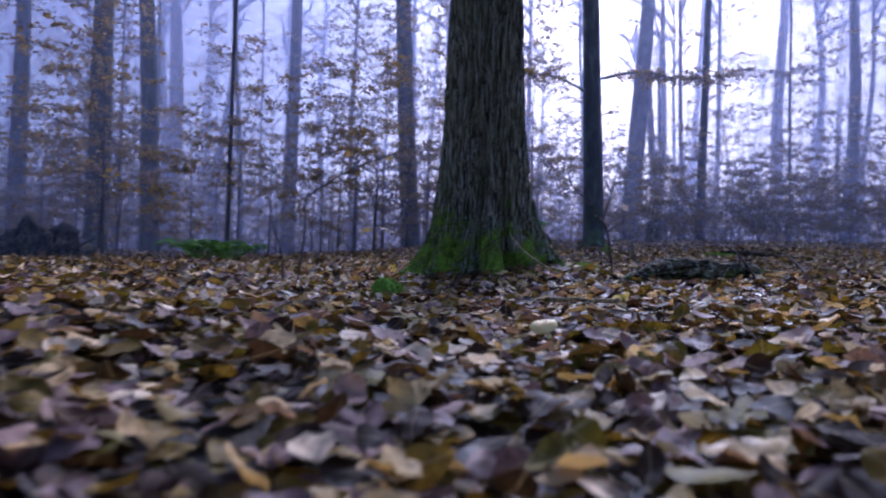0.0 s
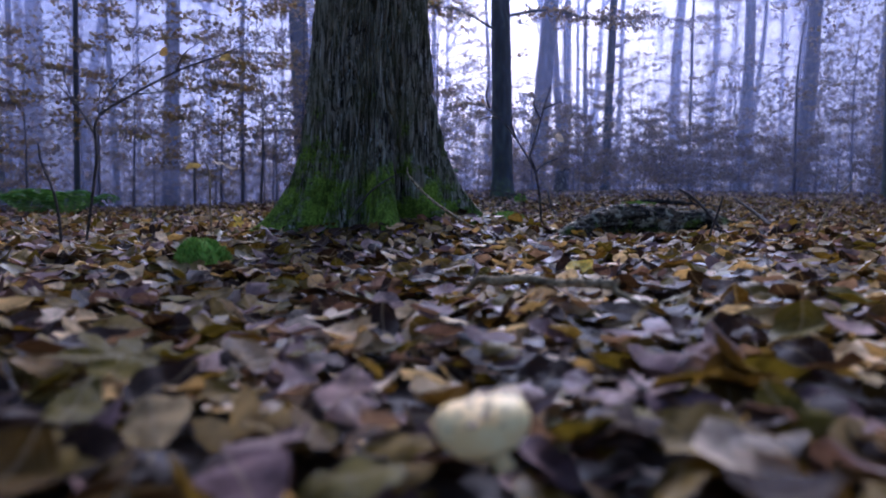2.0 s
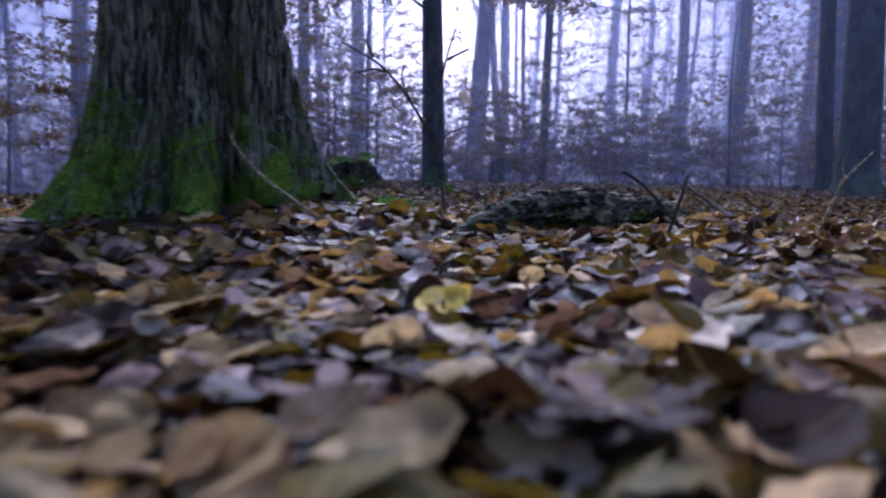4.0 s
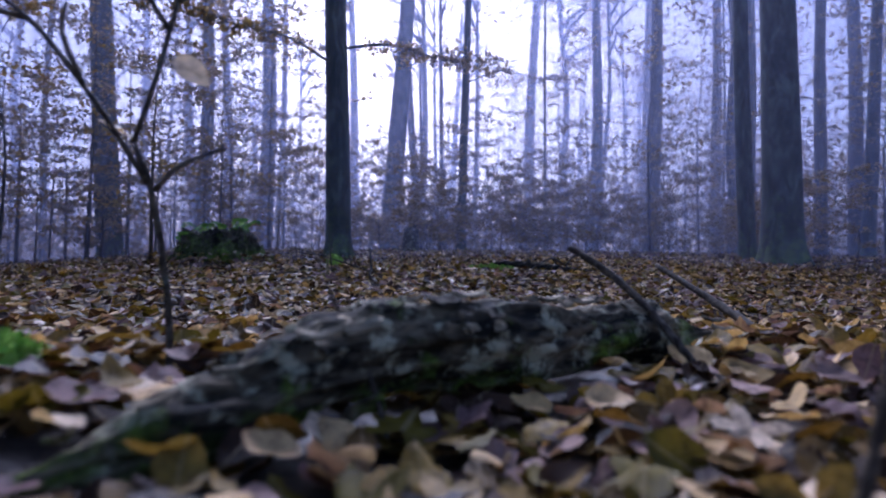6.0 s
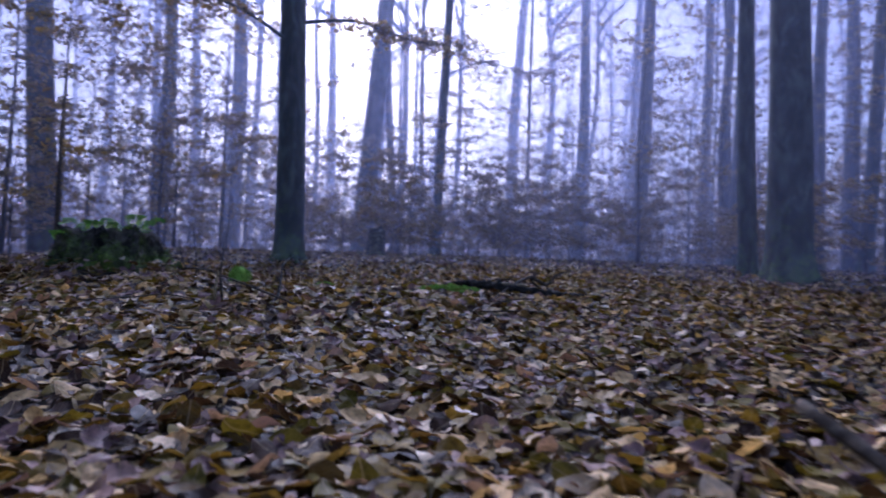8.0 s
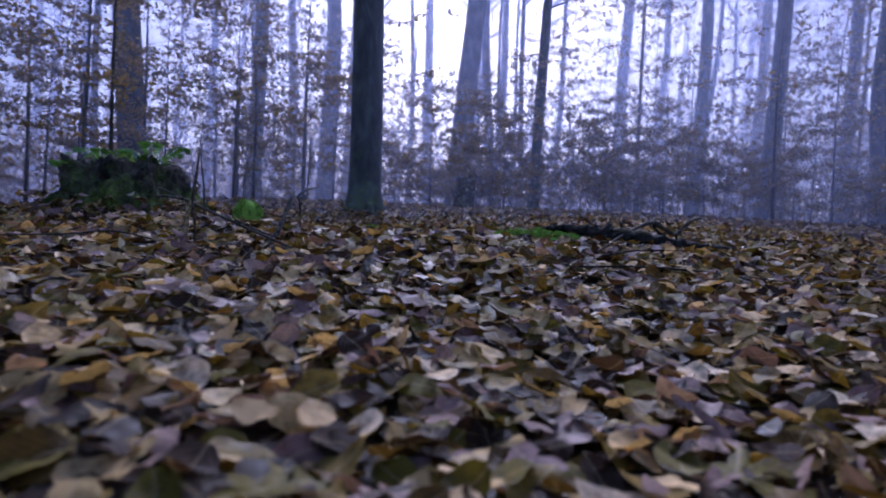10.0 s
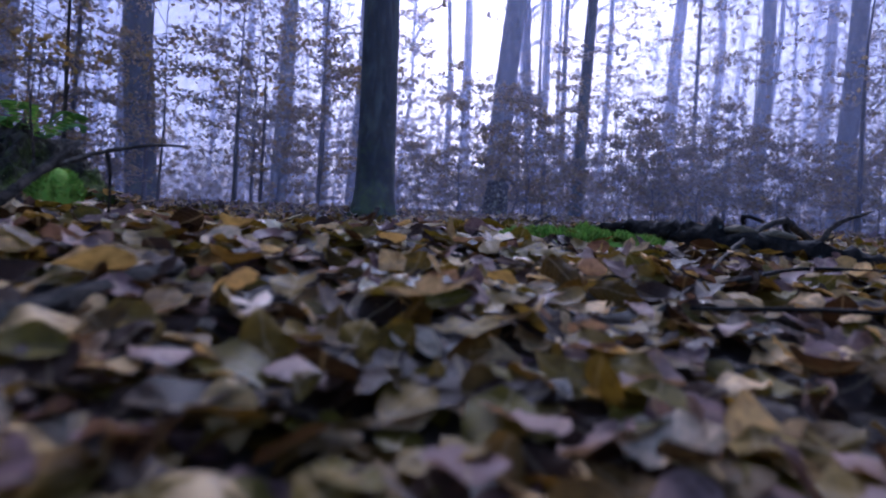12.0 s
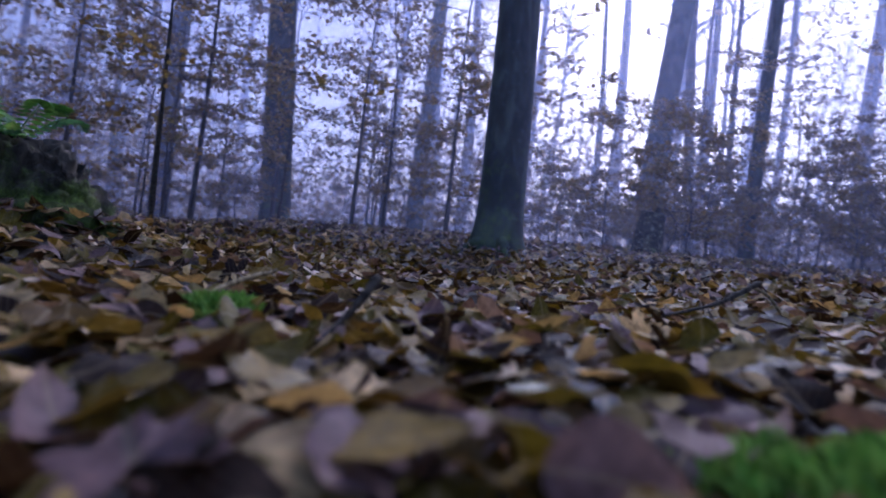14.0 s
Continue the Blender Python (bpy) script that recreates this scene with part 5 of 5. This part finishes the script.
# a broken stump far among the trees
far_stump = thing("tree_stump", "broken dark stump among far trees", "stump", at=pose(4.95, 17.0, float(land(4.95, 17.0)) - 0.1))
piece("stump_body", *tube([(0, 0, 0), (0, 0, 0.2), (0.01, 0, 0.5), (0.03, 0, 0.66)], (0.3, 0.2, 0.18, 0.17), 14, 0.08, 4), ROTTEN, far_stump)
piece("splinter", *tube([(0.08, 0, 0.6), (0.09, 0, 0.8)], (0.07, 0.01), 6), ROTTEN, far_stump)

# ---- dead branches on the rise ----
stick("branch", "dead forked branch lying on the rise with pale broken wood", [(3.66, 9.20, 0.385), (3.71, 9.10, 0.415), (3.85, 8.95, 0.40), (3.96, 8.82, 0.375), (4.3, 8.80, 0.35), (4.67, 8.86, 0.335), (5.1, 8.9, 0.32)], (0.008, 0.016, 0.038, 0.046, 0.043, 0.035, 0.02), WET_WOOD,
      [([(3.37, 7.99, 0.255), (3.62, 8.31, 0.30), (3.82, 8.58, 0.345), (3.97, 8.75, 0.39), (4.17, 8.95, 0.45), (4.35, 9.12, 0.485)], (0.003, 0.0045, 0.006, 0.008, 0.0095, 0.012), TWIG),
       ([(4.35, 9.12, 0.485), (4.46, 9.19, 0.455), (4.57, 9.24, 0.425), (4.66, 9.26, 0.50), (4.84, 9.30, 0.56)], (0.015, 0.014, 0.012, 0.009, 0.004), TWIG),
       ([(4.57, 9.24, 0.425), (4.575, 9.22, 0.36)], (0.010, 0.007)),
       ([(3.97, 8.75, 0.44), (3.955, 8.73, 0.455), (3.99, 8.76, 0.462), (4.06, 8.80, 0.452)], (0.007, 0.007, 0.006, 0.004)),
       ([(4.35, 9.12, 0.485), (4.38, 9.13, 0.44), (4.44, 9.12, 0.40)], (0.012, 0.009, 0.006)),
       ([on_land(3.45, 8.05, 0.05), on_land(3.7, 8.02, 0.06), on_land(3.95, 7.95, 0.05), on_land(4.2, 7.8, 0.045)], (0.003, 0.004, 0.004, 0.002)),
       ([on_land(3.62, 8.2, 0.06), on_land(3.85, 8.35, 0.07), on_land(4.15, 8.42, 0.06)], (0.005, 0.004, 0.002))], 11, 12, 0.26)
for x, y, z, k in ((3.99, 8.80, 0.425, 0), (4.10, 8.79, 0.418, 1)):   # raw wood where bark has come off
    v, f = tube(smooth_line([(x - 0.045, y + 0.03, z - 0.004), (x, y, z), (x + 0.05, y - 0.01, z - 0.006)], 5), (0.006, 0.014, 0.007), 8, 0.12, 20 + k)
    tagged(piece("wood_splinter", v, f, BARE_WOOD), "splinter of raw pale wood on a dead branch", "splinter")
stick("branch", "fallen twiggy branch with upright side shoots", [(1.62, 8.80, 0.52), (1.80, 8.60, 0.47), (1.95, 8.42, 0.415), (2.12, 8.25, 0.355), (2.28, 8.13, 0.297), (2.42, 8.05, 0.245), (2.47, 8.01, 0.22)], (0.003, 0.004, 0.005, 0.0055, 0.005, 0.004, 0.003), TWIG,
      [([(1.965, 8.32, 0.235), (1.955, 8.33, 0.34), (1.944, 8.33, 0.438), (1.955, 8.33, 0.55), (1.965, 8.34, 0.70)], (0.006, 0.006, 0.006, 0.0045, 0.002)),
       ([(1.915, 8.35, 0.25), (1.921, 8.34, 0.301), (1.929, 8.34, 0.414), (1.967, 8.34, 0.50)], (0.008, 0.009, 0.008, 0.004), PALE_TWIG),
       ([(1.90, 8.38, 0.44), (1.80, 8.50, 0.45), (1.744, 8.6, 0.458), (1.715, 8.6, 0.54), (1.70, 8.6, 0.62)], (0.006, 0.005, 0.004, 0.002)),
       ([(1.96, 8.34, 0.50), (1.93, 8.36, 0.56), (1.955, 8.38, 0.63)], (0.003, 0.002)),
       ([(2.12, 8.23, 0.365), (2.2, 8.3, 0.33), (2.3, 8.33, 0.29)], (0.005, 0.004, 0.002))], 12)
stick("branch", "broken grey branch end poking out of leaves", [on_land(2.22, 8.17, 0.0), (2.276, 8.321, 0.335), (2.297, 8.46, 0.42), (2.315, 8.588, 0.500)], (0.009, 0.011, 0.0095, 0.006), WET_WOOD,
      [([(2.30, 8.48, 0.43), (2.329, 8.679, 0.491), (2.38, 8.85, 0.535), (2.424, 9.006, 0.557)], (0.006, 0.0055, 0.0045, 0.0025)),
       ([(2.333, 8.69, 0.494), (2.345, 8.68, 0.43), (2.35, 8.67, 0.35)], (0.005, 0.003))], 13)
stick("branch", "dark rotten branch stump half buried in leaves", [on_land(2.54, 7.55, 0.0), on_land(2.585, 7.70, 0.034), on_land(2.61, 7.84, 0.036), on_land(2.665, 8.12, 0.03)], (0.010, 0.017, 0.018, 0.011), WET_WOOD, (), 14, 12, 0.3)
stick("branch", "bare twig leaning over the slope", [on_land(1.79, 9.5, 0.0), (1.775, 9.5, 0.55), (1.755, 9.5, 0.71), (1.765, 9.5, 0.86)], (0.006, 0.005, 0.004, 0.002), TWIG, (), 15)
stick("stick", "thin dark twig lying across the leaf litter", [on_land(1.25, 8.2, 0.07), on_land(1.48, 8.3, 0.075), on_land(1.67, 8.3, 0.09), on_land(1.85, 8.25, 0.06)], (0.003, 0.004, 0.004, 0.002), TWIG, (), 16)

stick("stick", "dark crooked twig with a pale leg on the leaves", [on_land(3.55, 10.0, 0.05), on_land(3.72, 10.15, 0.08), on_land(3.86, 10.25, 0.13)], (0.004, 0.006, 0.008), TWIG,
      [([on_land(3.84, 10.24, 0.12), on_land(3.92, 10.33, 0.09), on_land(4.0, 10.41, 0.03)], (0.005, 0.005, 0.004), PALE_TWIG)], 31)
stick("stick", "short pale splinter of wood on the leaves", [on_land(2.64, 9.47, 0.06), on_land(2.66, 9.57, 0.085), on_land(2.69, 9.67, 0.10)], (0.003, 0.006, 0.004), PALE_TWIG, (), 32)

stick("stick", "short dark twig with a knobbed end poking up", [on_land(2.93, 9.18, 0.03), on_land(2.95, 9.25, 0.06), (2.979, 9.307, float(land(2.979, 9.307)) + 0.115)], (0.004, 0.0045, 0.008), TWIG, (), 33)

# ---- leaves that lie loose on top, one by one ----
SHAPES = [mesh_of("leaf", v * 1.0, f, LITTER, uv) for v, f, uv in FINE + PALM]
gen = np.random.default_rng(14)
made = 0
while made < 280:
    k = gen.integers(0, len(WAY))
    x, y = WAY[k] + gen.normal(0, 0.33, 2) + (0.1, 0.55)
    if math.hypot(x - TRUNK_AT[0], y - TRUNK_AT[1]) < 0.75 or math.hypot(x - 0.345, y - 1.47) < 0.13:
        continue
    q = int(gen.integers(0, len(FINE))) if gen.random() > 0.09 else len(FINE) + int(gen.integers(0, len(PALM)))
    s = gen.uniform(0.055, 0.085) if q < len(FINE) else gen.uniform(0.08, 0.12)
    ob = new("leaf", SHAPES[q])
    ob.parent = litter
    ob.matrix_basis = pose(x, y, float(land(x, y)) + gen.uniform(0.035, 0.055), gen.normal(0, 13), gen.normal(0, 13), gen.uniform(0, 360)) @ Matrix.Scale(s, 4)
    made += 1
for name, mat, shape, size, x, y, up, rx, ry, rz in (
        ("leaf", YELLOW, FINE[0], 0.090, 0.805, 2.735, 0.028, 24, -14, 25), ("leaf", PALE, PALM[1], 0.11, 0.60, 2.10, 0.026, 18, 6, 80),
        ("leaf", YELLOW, PALM[1], 0.06, -0.30, 3.84, 0.06, 60, 10, 30), ("leaf", PALE, PALM[0], 0.07, 2.52, 5.95, 0.05, 10, 10, 40), ("leaf", PALE, PALM[2], 0.06, 2.22, 5.0, 0.05, 15, 10, 100),
        ("leaf", PALE, PALM[0], 0.13, 3.02, 7.93, 0.030, 14, 4, 200), ("leaf", PALE, PALM[3], 0.08, 2.83, 7.86, 0.02, 8, -8, 20), ("leaf", PALE, FINE[1], 0.085, 2.685, 8.755, 0.025, 10, 4, 10),
        ("leaf", PALE, FINE[4], 0.08, 2.846, 8.628, 0.01, 18, 10, 150), ("leaf", LITTER, FINE[3], 0.09, 3.234, 8.749, 0.02, 62, 8, 20),
        ("leaf", PALE, PALM[1], 0.085, 3.247, 8.573, 0.01, 32, -8, 60), ("leaf", PALE, FINE[5], 0.07, 3.254, 8.338, 0.015, 12, 6, 80), ("leaf", BEECH, FINE[3], 0.085, 3.13, 8.53, 0.03, 80, 10, 70)):
    one_leaf(name, "", shape, size, pose(x, y, float(land(x, y)) + up + 0.03, rx, ry, rz), mat, litter)
